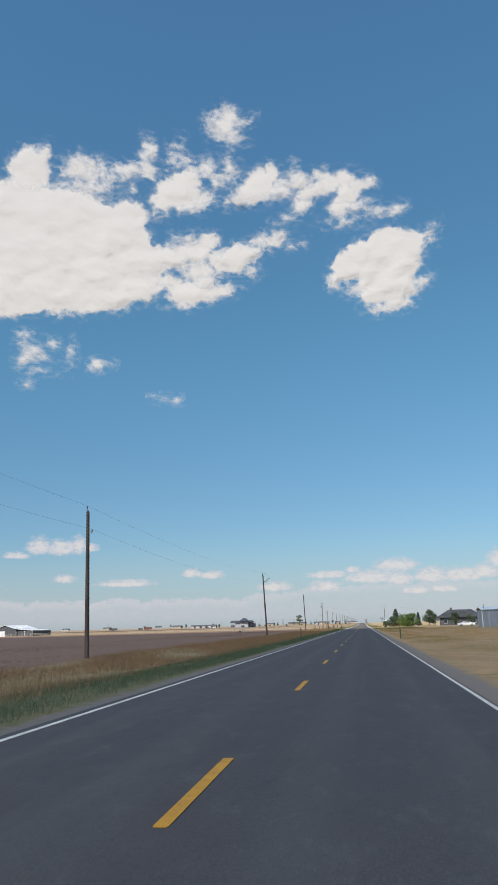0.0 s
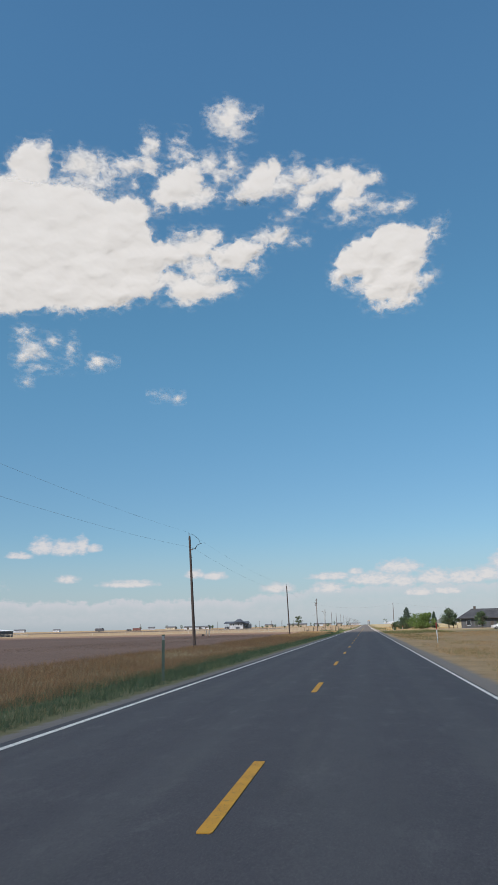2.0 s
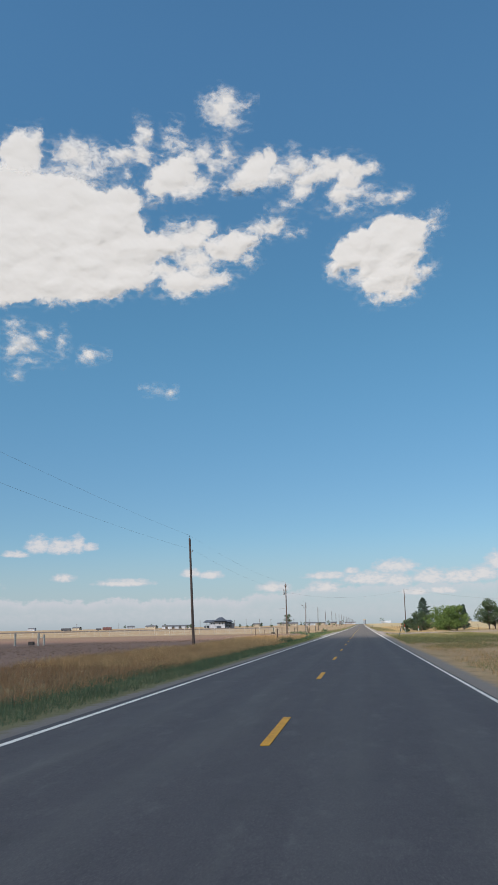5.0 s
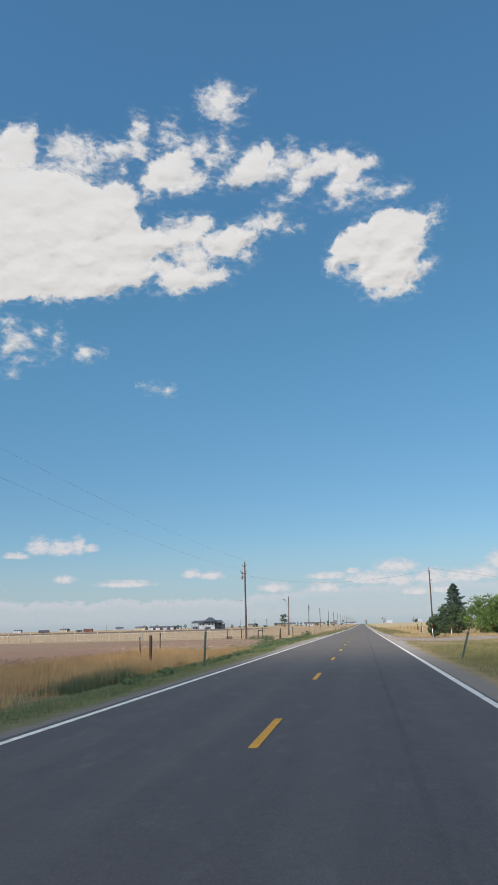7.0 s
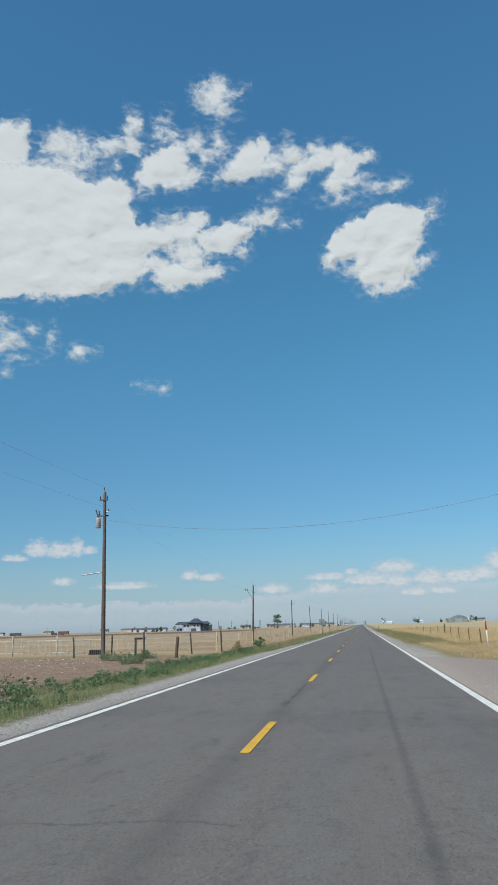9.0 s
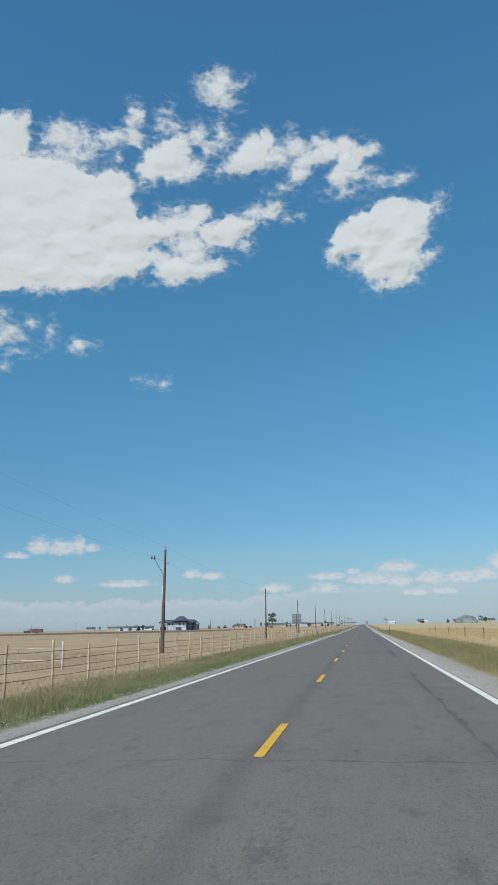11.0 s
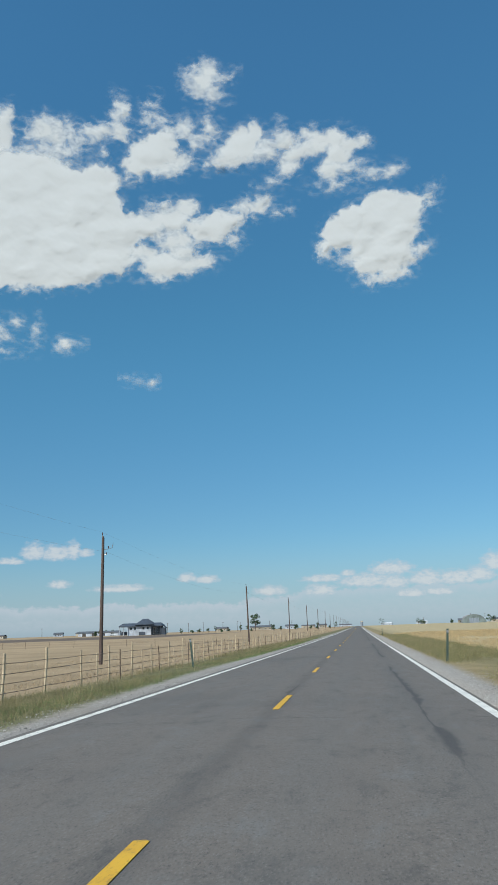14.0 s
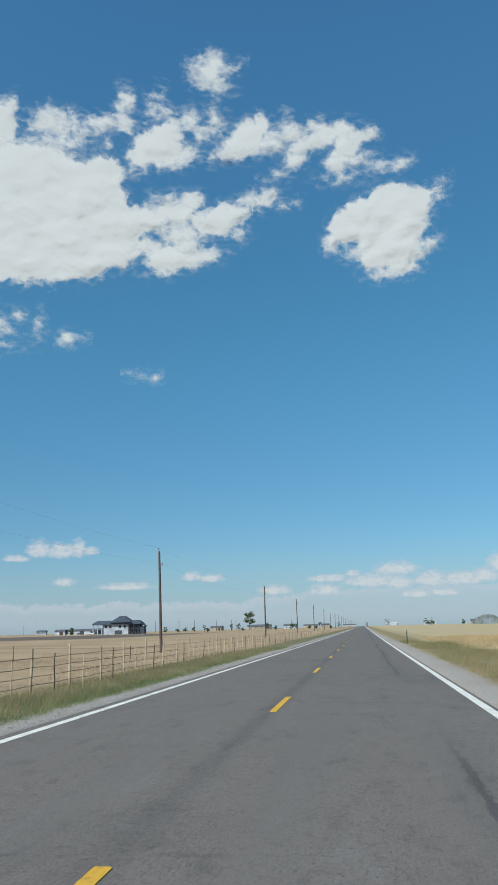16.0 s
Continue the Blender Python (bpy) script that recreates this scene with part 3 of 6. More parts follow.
r.add([p for q in row for p in q], [(j * k + i, j * k + i + 1, (j + 1) * k + i + 1, (j + 1) * k + i) for j in range(len(YS) - 1) for i in range(k - 1)])
part("asphalt", r, ASPHALT, road)


def half(y, c):
    """Half width of the edge line, set to fit the camera's view: wider along the older stretch."""
    return (0.056 if c < 0 else 0.044) if y < 235 else 0.084


for c in (-3.60, 3.63):
    s = Shape()
    v = []
    for y in YS:
        m_ = c + (np.interp(y, [160, 220, 430, 480], [0.045, 0, 0, 0.11]) if c < 0 else np.interp(y, [160, 220, 400, 440], [0.04, 0, 0, 0.07]))
        v += [(m_ - half(y, c), y, deck(m_, y) + 0.006), (m_ + half(y, c), y, deck(m_, y) + 0.006)]
    s.add(v, [(2 * j, 2 * j + 1, 2 * j + 3, 2 * j + 2) for j in range(len(YS) - 1)])
    part("edge_line", s, WHITE_PAINT, road, "solid white painted edge line")
DASH, CYCLE, PHASE = 3.05, 12.192, 6.05
s = Shape()
s.loft([[(x, y, z) for x, y in ((-0.06, 0.03), (-0.05, 0), (0.05, 0), (0.06, 0.03), (0.06, DASH - 0.02), (0.04, DASH), (-0.055, DASH), (-0.06, DASH - 0.03))] for z in (0.0, 0.006)])
dash_mesh, sunlit_mesh = s.mesh("centre_dash", YELLOW_PAINT), s.mesh("centre_dash", SUNLIT_PAINT)
for i in range(-8, 90):
    y = PHASE + i * CYCLE
    d = part("centre_dash", dash_mesh if y < 255 else sunlit_mesh, YELLOW_PAINT, road, "yellow centre-line dash" if i == -8 else "")
    slope = math.degrees(math.atan((rise(y + DASH) - rise(y)) / DASH))
    d.matrix_basis = pose(random.uniform(-0.015, 0.015) - 0.02, y, rise(y) + 0.001, slope, 0, 0)

# ---- power line along the left-hand field ----


def insulator_shape():
    s = Shape()
    prof = [(0.02, 0), (0.02, 0.05), (0.045, 0.065), (0.032, 0.1), (0.042, 0.12), (0.024, 0.16), (0.02, 0.2)]
    return s.loft([[(r_ * math.cos(a), r_ * math.sin(a), z) for a in [k_ * math.pi / 4 for k_ in range(8)]] for r_, z in prof])


INSULATOR = insulator_shape().mesh("insulator", CERAMIC, True)


def utility_pole(x, y, h, lean_x, lean_y, group, extra="", stout=1.0):
    z = land(x, y) - 0.05
    p = thing("utility_pole", x, y, z, 0, "tall weathered wooden utility pole" + (extra or " with two wires"), "utility pole", group)
    top = Vector((lean_x, lean_y, h))
    s = Shape()
    rings = []
    for f in (-0.02, 0.02, 0.25, 0.5, 0.75, 0.985, 1.0):
        r_ = stout * (0.145 - 0.05 * f - (0.03 if f == 1.0 else 0))
        rings.append([(top.x * f + r_ * math.cos(a), top.y * f + r_ * math.sin(a), h * f) for a in [q * math.pi / 6 for q in range(12)]])
    part("pole", s.loft(rings), POLE_WOOD, p, smooth=True)
    for f in (0.86, 0.80):
        part("bolt", Shape().rod(top * f, top * f + Vector((0.17, -0.02, 0)), 0.012, n=6), GALV, p)
    part("top_pin", Shape().rod(top - Vector((0.09, 0, 0.35)), top + Vector((-0.05, 0, 0.12)), 0.022), GALV, p)
    i = part("insulator", INSULATOR, CERAMIC, p)
    i.location = top + Vector((-0.05, 0, 0.08))
    low = top * ((h - 1.35) / h)
    part("side_bracket", Shape().rod(low, low + Vector((0.28, 0, 0.03)), 0.03), GALV, p)
    i = part("insulator", INSULATOR, CERAMIC, p)
    i.location = low + Vector((0.26, 0, 0.02))
    base = Vector((x, y, z))
    return p, base + top + Vector((-0.05, 0, 0.3)), base + low + Vector((0.26, 0, 0.22))


POLES = [(-14.2, -45, 9.3, 0, 0), (-14.3, 45.2, 8.6, -0.1, 0), (-14.4, 134.1, 10.2, -0.42, 0), (-14.7, 230.5, 10.2, -0.35, 0), (-14.5, 325.5, 10.5, 0.0, 0),
         (-16.1, 407.0, 9.0, 0.25, 0), (-16.42, 485.2, 9.0, 0.1, 0), (-16.6, 563.8, 9.2, -0.2, 0), (-16.4, 641.8, 9.4, 0, 0), (-16.2, 714, 9.3, -0.1, 0)]
POLES += [(-16.2 - 0.02 * i, 790 + 78 * i, 9.4 + 0.3 * math.sin(i * 2.1), 0.12 * math.sin(i * 1.7), 0) for i in range(16)]
tops = []
for i, (x, y, h, lx, ly) in enumerate(POLES):
    pole, a, b = utility_pole(x, y, h, lx, ly, "poles along the left field", " carrying a grey transformer" if i == 4 else "")
    tops.append((a, b))
    if i == 4:
        t = part("transformer", Shape().loft([[(-0.42 + r_ * math.cos(q), r_ * math.sin(q), zz) for q in [n_ * math.pi / 6 for n_ in range(12)]]
                                              for r_, zz in ((0.15, h - 2.35), (0.175, h - 2.31), (0.175, h - 1.8), (0.14, h - 1.71), (0.05, h - 1.66))]), GREY_PAINT, pole, "grey pole-mounted transformer", True)
        part("bushing", Shape().rod((-0.42, 0, h - 1.68), (-0.36, 0, h - 1.4), 0.05, 0.03), CERAMIC, t)
        for q in (h - 2.2, h - 1.95):
            part("mounting_bracket", Shape().box(-0.32, -0.1, -0.05, 0.05, q, q + 0.1), GALV, t)
        arm = part("crossarm", Shape().box(-0.30, 0.24, -0.16, -0.06, h - 0.60, h - 0.52, 0.015), POLE_WOOD, pole)
        for q in (-0.26, 0.2):
            part("insulator", INSULATOR, CERAMIC, arm).location = (q, -0.11, h - 0.5)
        arm = part("fuse_arm", Shape().box(-0.55, 0.22, 0.06, 0.14, h - 1.60, h - 1.53, 0.015), POLE_WOOD, pole)
        part("fuse_cutout", Shape().rod((-0.5, 0.1, h - 1.5), (-0.62, 0.1, h - 1.15), 0.04).rod((-0.35, 0.1, h - 1.5), (-0.42, 0.1, h - 1.2), 0.035), CERAMIC, arm)
        part("lamp_arm", Shape().rod((-0.1, 0, 5.35), (-1.5, 0, 5.2), 0.035, 0.03), GALV, pole, "thin grey side arm")
    elif i == 5:
        ring12 = [n_ * math.pi / 4 for n_ in range(8)]
        part("conduit", Shape().loft([[(-0.155 + 0.004 * zz + lx * zz / h + 0.05 * math.cos(q), -0.06 + 0.05 * math.sin(q), zz) for q in ring12] for zz in (0.0, 3.4, 6.85)]), GALV, pole, "pale grey steel conduit strapped to the pole", True)
        part("riser_cable", Shape().tube([(-0.0, -0.05, 6.8), (-0.08, -0.05, 7.1), (-0.35, -0.05, 7.5), (-0.6, -0.05, 7.95), (-0.78, -0.05, 8.2), (-0.95, -0.05, 8.28)], 0.022, 6), TYRE, pole, "black riser cable looping into the conduit")
        arm = part("bracket_arm", Shape().rod((0.2, -0.05, 8.05), (-1.05, -0.05, 8.2), 0.022), GALV, pole)
        for q in (-0.72, -0.98):
            part("terminator", Shape().loft([[(q + r_ * math.cos(a), -0.05 + r_ * math.sin(a), zz) for a in ring12] for r_, zz in ((0.03, 8.15), (0.07, 8.2), (0.05, 8.28), (0.07, 8.34), (0.05, 8.42), (0.02, 8.5))]), CERAMIC, arm, smooth=True)
        part("tie_wire", Shape().tube([(0.3, 0, 9.1), (0.42, 0, 8.95), (0.6, 0, 8.85)], 0.01, 4), GALV, pole)
    elif i == 6:
        arm = part("bracket_arm", Shape().tube([(0.1, 0, h - 0.95), (0.5, 0, h - 0.92), (0.78, 0, h - 0.86), (0.84, 0, h - 0.5)], 0.022, 5), GALV, pole)
        part("insulator", INSULATOR, CERAMIC, arm).location = (0.5, 0, h - 0.92)
    elif i == 2:
        part("tie_wire", Shape().tube([(-0.25, 0, h + 0.2), (0.1, 0, h - 0.05), (0.45, 0, h - 0.35), (0.62, 0, h - 0.8)], 0.012, 4), TYRE, pole)
        arm = part("bracket_arm", Shape().tube([(-0.3, 0, h - 1.3), (0.15, 0, h - 1.22), (0.3, 0, h - 0.9), (0.72, 0, h - 0.74)], 0.03, 5), TYRE, pole)
        part("insulator", INSULATOR, CERAMIC, arm).location = (0.12, 0, h - 1.25)


def hang(a, b, sag, n=14):
    a, b = Vector(a), Vector(b)
    return [a.lerp(b, i / n) - Vector((0, 0, 4 * sag * (i / n) * (1 - i / n))) for i in range(n + 1)]


for (a0, b0), (a1, b1) in zip(tops[:-1], tops[1:]):
    for p, q, sag in ((a0, a1, 0.75), (b0, b1, 0.9)):
        tagged(new("power_cable", Shape().tube(hang(p, q, sag), 0.0046 if p.y < 320 else 0.0033, 4).mesh("power_cable", CABLE)),
               "thin dark power cable sagging between two poles", "cable", "power cables")

# service pole on the far side of the road, by the trees
pole_r, a_r, b_r = utility_pole(9.8, 317.1, 8.15, 0.05, 0, "service pole", " beside dark trees", 0.72)
cross = tops[4][1] - Vector((0, 0, 0.75))
SERVICE = "thin dark service cable crossing above the road"
tagged(new("service_cable", Shape().tube(hang(cross, a_r - Vector((0, 0, 0.3)), 1.2), 0.010, 4).mesh("service_cable", CABLE)), SERVICE, "cable")
tagged(new("service_cable", Shape().tube(hang(a_r, (44, 333, 5.6), 0.7), 0.010, 4).mesh("service_cable", CABLE)), "thin dark service cable running to the farmhouse", "cable")
# ---- roadside markers and sign ----


def t_post(x, y, h, tilt_x, tilt_y, label):
    p = thing("marker_post", x, y, land(x, y) - 0.1, 0, label, "post", "roadside marker posts")
    s = Shape()
    w_, d_, t_ = 0.045, 0.04, 0.008
    sec = [(-w_, 0), (w_, 0), (w_, t_), (t_, t_), (t_, d_), (-t_, d_), (-t_, t_), (-w_, t_)]
    s.loft([[(px + tilt_x * z, py + tilt_y * z, z) for px, py in sec] for z in (-0.2, h)])
    part("shaft", s, GREEN_STEEL, p)
    part("reflector", Shape().box(-0.04 + tilt_x * (h - 0.1), 0.04 + tilt_x * (h - 0.1), -0.012, -0.002, h - 0.16, h - 0.05), GALV, p)
    return p


GREEN_POST = "dark green steel marker post leaning in the verge"
for x, y, h, tx in ((-5.05, 85.7, 1.5, 0.0), (5.1, 82.3, 1.3, 0.0), (-5.15, 248.5, 1.65, 0.05), (5.35, 250.8, 1.35, 0.32), (-5.95, 466.4, 1.38, -0.1), (5.0, 463.8, 1.42, 0.09),
                    (5.15, 560.0, 1.2, 0.0)):
    t_post(x, y, h, tx, 0.0, GREEN_POST)


def cable_marker(x, y, h, tilt):
    p = thing("cable_marker", x, y, land(x, y) - 0.1, 0, "white plastic cable marker with a faded red top", "marker", "cable markers")
    ring = [k_ * math.pi / 5 for k_ in range(10)]
    part("tube", Shape().loft([[(tilt * z + r_ * math.cos(a), r_ * math.sin(a), z) for a in ring] for z, r_ in ((-0.1, 0.04), (h * 0.66, 0.04))]), MARK_WHITE, p, smooth=True)
    part("cap", Shape().loft([[(tilt * z + r_ * math.cos(a), r_ * math.sin(a), z) for a in ring] for z, r_ in ((h * 0.66, 0.046), (h * 0.95, 0.046), (h * 0.99, 0.03), (h, 0.01))]), MARK_RED, p, "faded red domed cap", True)


cable_marker(7.35, 134.3, 1.85, -0.02)
cable_marker(9.35, 312.0, 1.75, -0.05)
cable_marker(9.65, 332.6, 1.85, -0.04)
cable_marker(12.5, 322.0, 1.3, 0.0)

sign = thing("road_sign", -5.72, 423.2, land(-5.7, 423.2) - 0.1, 0, "back of a grey two-panel road sign on a steel post", "sign")
part("post", Shape().box(-0.035, 0.035, -0.03, 0.03, -0.2, 3.02, 0.008), SIGN_POST, sign, "dark weathered sign post")
for z0, z1 in ((1.96, 2.46), (2.50, 3.01)):
    pl = part("panel", Shape().loft([[(x, y, z) for x, z in ((-0.48, z0 + 0.03), (-0.45, z0), (0.46, z0), (0.49, z0 + 0.03), (0.49, z1 - 0.03), (0.46, z1), (-0.45, z1), (-0.48, z1 - 0.03))] for y in (0.035, 0.041)]), GALV, sign, "plain grey back of an aluminium sign panel")
    part("bolt", Shape().rod((0.0, -0.036, (z0 + z1) / 2), (0.0, -0.05, (z0 + z1) / 2), 0.014), GALV, pl)
    part("stiffener", Shape().box(-0.42, 0.42, 0.025, 0.034, (z0 + z1) / 2 - 0.02, (z0 + z1) / 2 + 0.02), GALV, pl)

# ---- fences ----


def post_mesh(name, r, h, mat, n=7, seed=0):
    rnd = random.Random(seed)
    rings = []
    for z in (-0.25, h * 0.3, h * 0.65, h - 0.02, h):
        rr = r * (0.78 if z == h else 1.0)
        ox, oy = rnd.uniform(-0.012, 0.012), rnd.uniform(-0.012, 0.012)
        rings.append([(ox + rr * rnd.uniform(0.85, 1.1) * math.cos(2 * math.pi * q / n), oy + rr * rnd.uniform(0.85, 1.1) * math.sin(2 * math.pi * q / n), z) for q in range(n)])
    return Shape().loft(rings).mesh(name, mat, True)


rnd = random.Random(5)
fence = thing("wire_fence", -7, 345, 0, 0, "pale wooden post fence with four rusty wires", "fence")
posts = [post_mesh("post", 0.038, 1.2 + 0.08 * s_, POST_WOOD, 7, s_) for s_ in range(3)]
stays = [post_mesh("stay", 0.02, 1.06 + 0.06 * s_, OLD_WOOD if s_ else POST_WOOD, 5, 9 + s_) for s_ in range(2)]


def fence_x(y):
    return float(np.interp(y, [347, 375, 410, 500, 760], [-8.6, -7.95, -7.6, -7.5, -9.4]))


line, y, i = [], 346.93, 0
while y < 760 and i < 200:
    x = fence_x(y) + rnd.uniform(-0.05, 0.05)
    lift = 0.12 * max(0.0, min(1.0, (450 - y) / 30))
    line.append((x, y, land(x, y) + lift))
    p = part("post", posts[i % 3], POST_WOOD, fence)
    p.matrix_basis = pose(x + 7, y - 345, land(x, y) + lift, rnd.uniform(-2.5, 2.5), rnd.uniform(-2.5, 2.5), rnd.uniform(0, 360))
    step = 3.03 + (0.04 if i % 2 else -0.04)
    if y > 455:
        ys = y + step * rnd.uniform(0.4, 0.6)
        p = part("stay", stays[i % 2], POST_WOOD, fence)
        p.matrix_basis = pose(fence_x(ys) + 7, ys - 345, land(fence_x(ys), ys), rnd.uniform(-3, 3), rnd.uniform(-3, 3), rnd.uniform(0, 360))
    y += step
    i += 1
for h in (0.28, 0.52, 0.76, 1.02):
    pts = []
    for q, (x, y, z) in enumerate(line):
        pts.append((x + 7 + 0.045, y - 345, z + h + rnd.uniform(-0.012, 0.012)))
        if q + 1 < len(line):
            x1, y1, z1 = line[q + 1]
            pts.append(((x + x1) / 2 + 7 + 0.045, (y + y1) / 2 - 345, (z + z1) / 2 + h - rnd.uniform(0.005, 0.02)))
    part("wire", Shape().tube(pts, 0.009, 4), WIRE, fence)

# back fence line in the pasture
back = thing("field_fence", -30, 545, 0, 0, "thin grey post and wire fence across the pasture", "fence")
bm_post = post_mesh("post", 0.03, 1.1, OLD_WOOD, 6, 31)
pts = []
for q in range(24):
    x, y = -14 - q * 5.2, 545 + q * 2.4
    part("post", bm_post, OLD_WOOD, back).matrix_basis = pose(x + 30, y - 545, land(x, y), rnd.uniform(-3, 3), rnd.uniform(-3, 3), 0)
    pts.append((x + 30, y - 545, land(x, y) + 0.95))
for dz in (0, -0.35):
    part("wire", Shape().tube([(a, b, c + dz) for a, b, c in pts], 0.008, 4), WIRE, back)

# white pipe pen behind the bare ground
pen = thing("pipe_pen_fence", -45, 335, 0, 0, "chalky white pipe panel fence with thin uprights", "fence")
picket = post_mesh("picket", 0.022, 1.18, PIPE_WHITE, 5, 40)
big = post_mesh("post", 0.06, 1.45, PIPE_WHITE, 7, 41)


def pen_y(x):
    return 333.5 + 0.25 * (x + 45) * 0.5


x, q = -15.0, 0
while x > -62:
    y = pen_y(x)
    if q % 8 == 0:
        part("post", big, PIPE_WHITE, pen).matrix_basis = pose(x + 45, y - 335, land(x, y), rnd.uniform(-2, 2), rnd.uniform(-2, 2), 0)
    else:
        part("picket", picket, PIPE_WHITE, pen).matrix_basis = pose(x + 45, y - 335, land(x, y), 0, rnd.uniform(-1, 1), 0)
    x -= 0.42
    q += 1
for h in (0.22, 1.12):
    part("rail", Shape().tube([(xx + 45, pen_y(xx) - 335, land(xx, pen_y(xx)) + h) for xx in range(-62, -14, 4)], 0.03, 6), PIPE_WHITE, pen)
# more of the pen, far side
pen2 = thing("pipe_pen_fence", -60, 380, 0, 0, "far side of a chalky white pipe pen", "fence")
for q in range(40):
    x, y = -14 - q * 2.6, 378 + q * 0.5
    part("post", big if q % 3 == 0 else picket, PIPE_WHITE, pen2).matrix_basis = pose(x + 60, y - 380, land(x, y), rnd.uniform(-2, 2), rnd.uniform(-2, 2), 0)
for h in (0.5, 1.1):
    part("rail", Shape().tube([(-14 - q * 2.6 + 60, 378 + q * 0.5 - 380, land(-14 - q * 2.6, 380) + h) for q in range(0, 41, 4)], 0.025, 5), PIPE_WHITE, pen2)
trough = thing("feed_crate", -18.6, 336.2, land(-18.6, 336), 8, "dark slatted feed crate beside the white pen", "crate")
for q in range(6):
    part("slat", Shape().box(-0.42 + q * 0.145, -0.32 + q * 0.145, -0.25, 0.25, 0.0, 0.36 + 0.03 * (q % 2), 0.015), TIMBER_DARK, trough)
part("base", Shape().box(-0.46, 0.46, -0.27, 0.27, -0.05, 0.07), TIMBER_DARK, trough)

# assorted posts at the field corner and in the ploughed field edge


def lone_post(x, y, r, h, mat, label, tx=0.0, seed=0):
    p = thing("fence_post", x, y, land(x, y), 0, label, "post", "loose fence posts")
    part("shaft", post_mesh("shaft", r, h, mat, 7, seed + 60), mat, p).matrix_basis = pose(0, 0, 0, 0, tx, 0)
    part("staple", Shape().box(-0.02, 0.02, -r - 0.012, -r + 0.004, h * 0.75, h * 0.75 + 0.03), WIRE, p).matrix_basis = pose(0, 0, 0, 0, tx, 0)


BROWN = "old brown wooden fence post at the field edge"
DARKP = "dark weathered fence post near the white pen"
for q, (x, y, r_, h, m_, tx) in enumerate((
        (-9.3, 255.6, 0.085, 1.35, OLD_WOOD, 1), (-11.6, 262.0, 0.04, 1.2, OLD_WOOD, -2), (-15.5, 282.0, 0.05, 1.3, OLD_WOOD, 0),
        (-17.7, 329.2, 0.055, 1.35, GREEN_STEEL, -3),
        (-16.3, 333.0, 0.06, 1.4, TIMBER_DARK, 1), (-13.2, 328.2, 0.07, 1.25, TIMBER_DARK, 0), (-12.5, 327.7, 0.06, 1.6, TIMBER_DARK, 0),
        (-9.9, 325.6, 0.10, 1.3, OLD_WOOD, 5), (-10.5, 333.0, 0.05, 1.5, TIMBER_DARK, -4), (-9.5, 337.5, 0.07, 1.5, POST_WOOD, 0), (-9.1, 337.2, 0.06, 1.6, TIMBER_DARK, -2))):
    lone_post(x, y, r_, h, m_, BROWN if m_ is OLD_WOOD else ("pale wooden corner post of the wire fence" if m_ is POST_WOOD else DARKP), tx, q)
brace = thing("gate_brace", -12.85, 328.0, land(-12.9, 328), 0, "short dark timber brace between two posts", "brace")
part("beam", Shape().box(-0.36, 0.36, -0.04, 0.04, 1.12, 1.24, 0.01), TIMBER_DARK, brace)
part("strap", Shape().box(-0.02, 0.02, -0.05, 0.05, 1.10, 1.26), GALV, brace)
goal = thing("watering_stand", -37.0, 240.5, land(-37, 240), 12, "white pipe frame standing in the ploughed field", "stand")
for x in (0.0, 2.55, 3.15):
    part("upright", Shape().rod((x, 0, -0.2), (x, 0, 1.3 if x < 3 else 1.15), 0.12), PIPE_WHITE, goal)
part("rail", Shape().rod((2.55, 0, 0.8), (3.15, 0, 0.8), 0.04), PIPE_WHITE, goal)
part("trough", Shape().box(1.5, 2.1, -0.3, 0.3, 0.0, 0.4, 0.05), TIMBER_DARK, goal)

# right-hand fence between verge and wheat
rf = thing("wire_fence", 12, 340, 0, 0, "dark post and wire fence along the wheat field", "fence")
rp = [post_mesh("post", r_, h_, OLD_WOOD, 7, 80 + q) for q, (r_, h_) in enumerate(((0.06, 1.25), (0.09, 1.45), (0.04, 1.15)))]
pts, y, q = [], 338.0, 0
while y < 500:
    x = 10.0 + 3.2 * min(1.0, (y - 338) / 60) + rnd.uniform(-0.1, 0.1)
    part("post", rp[1 if q % 9 == 4 else 2], OLD_WOOD, rf).matrix_basis = pose(x - 12, y - 340, land(x, y), rnd.uniform(-4, 4), rnd.uniform(-4, 4), 0)
    pts.append((x - 12, y - 340, land(x, y) + 0.95))
    y += rnd.uniform(12.0, 20.0)
    q += 1
for dz in (0.0, -0.3, -0.58):
    part("wire", Shape().tube([(a, b, c + dz) for a, b, c in pts], 0.006, 4), WIRE, rf)
yard = thing("wire_fence", 20, 296, 0, 0, "thin dark wire fence in front of the shrubs", "fence")
pts = []
for q in range(10):
    x, y = 10.2 + q * 2.6, 318.5 - q * 0.9
    part("post", rp[2], OLD_WOOD, yard).matrix_basis = pose(x - 20, y - 296, land(x, y), rnd.uniform(-3, 3), rnd.uniform(-3, 3), 0)
    pts.append((x - 20, y - 296, land(x, y) + 1.0))
for dz in (0.0, -0.35, -0.7):
    part("wire", Shape().tube([(a, b, c + dz) for a, b, c in pts], 0.006, 4), WIRE, yard)

# ---- trees ----


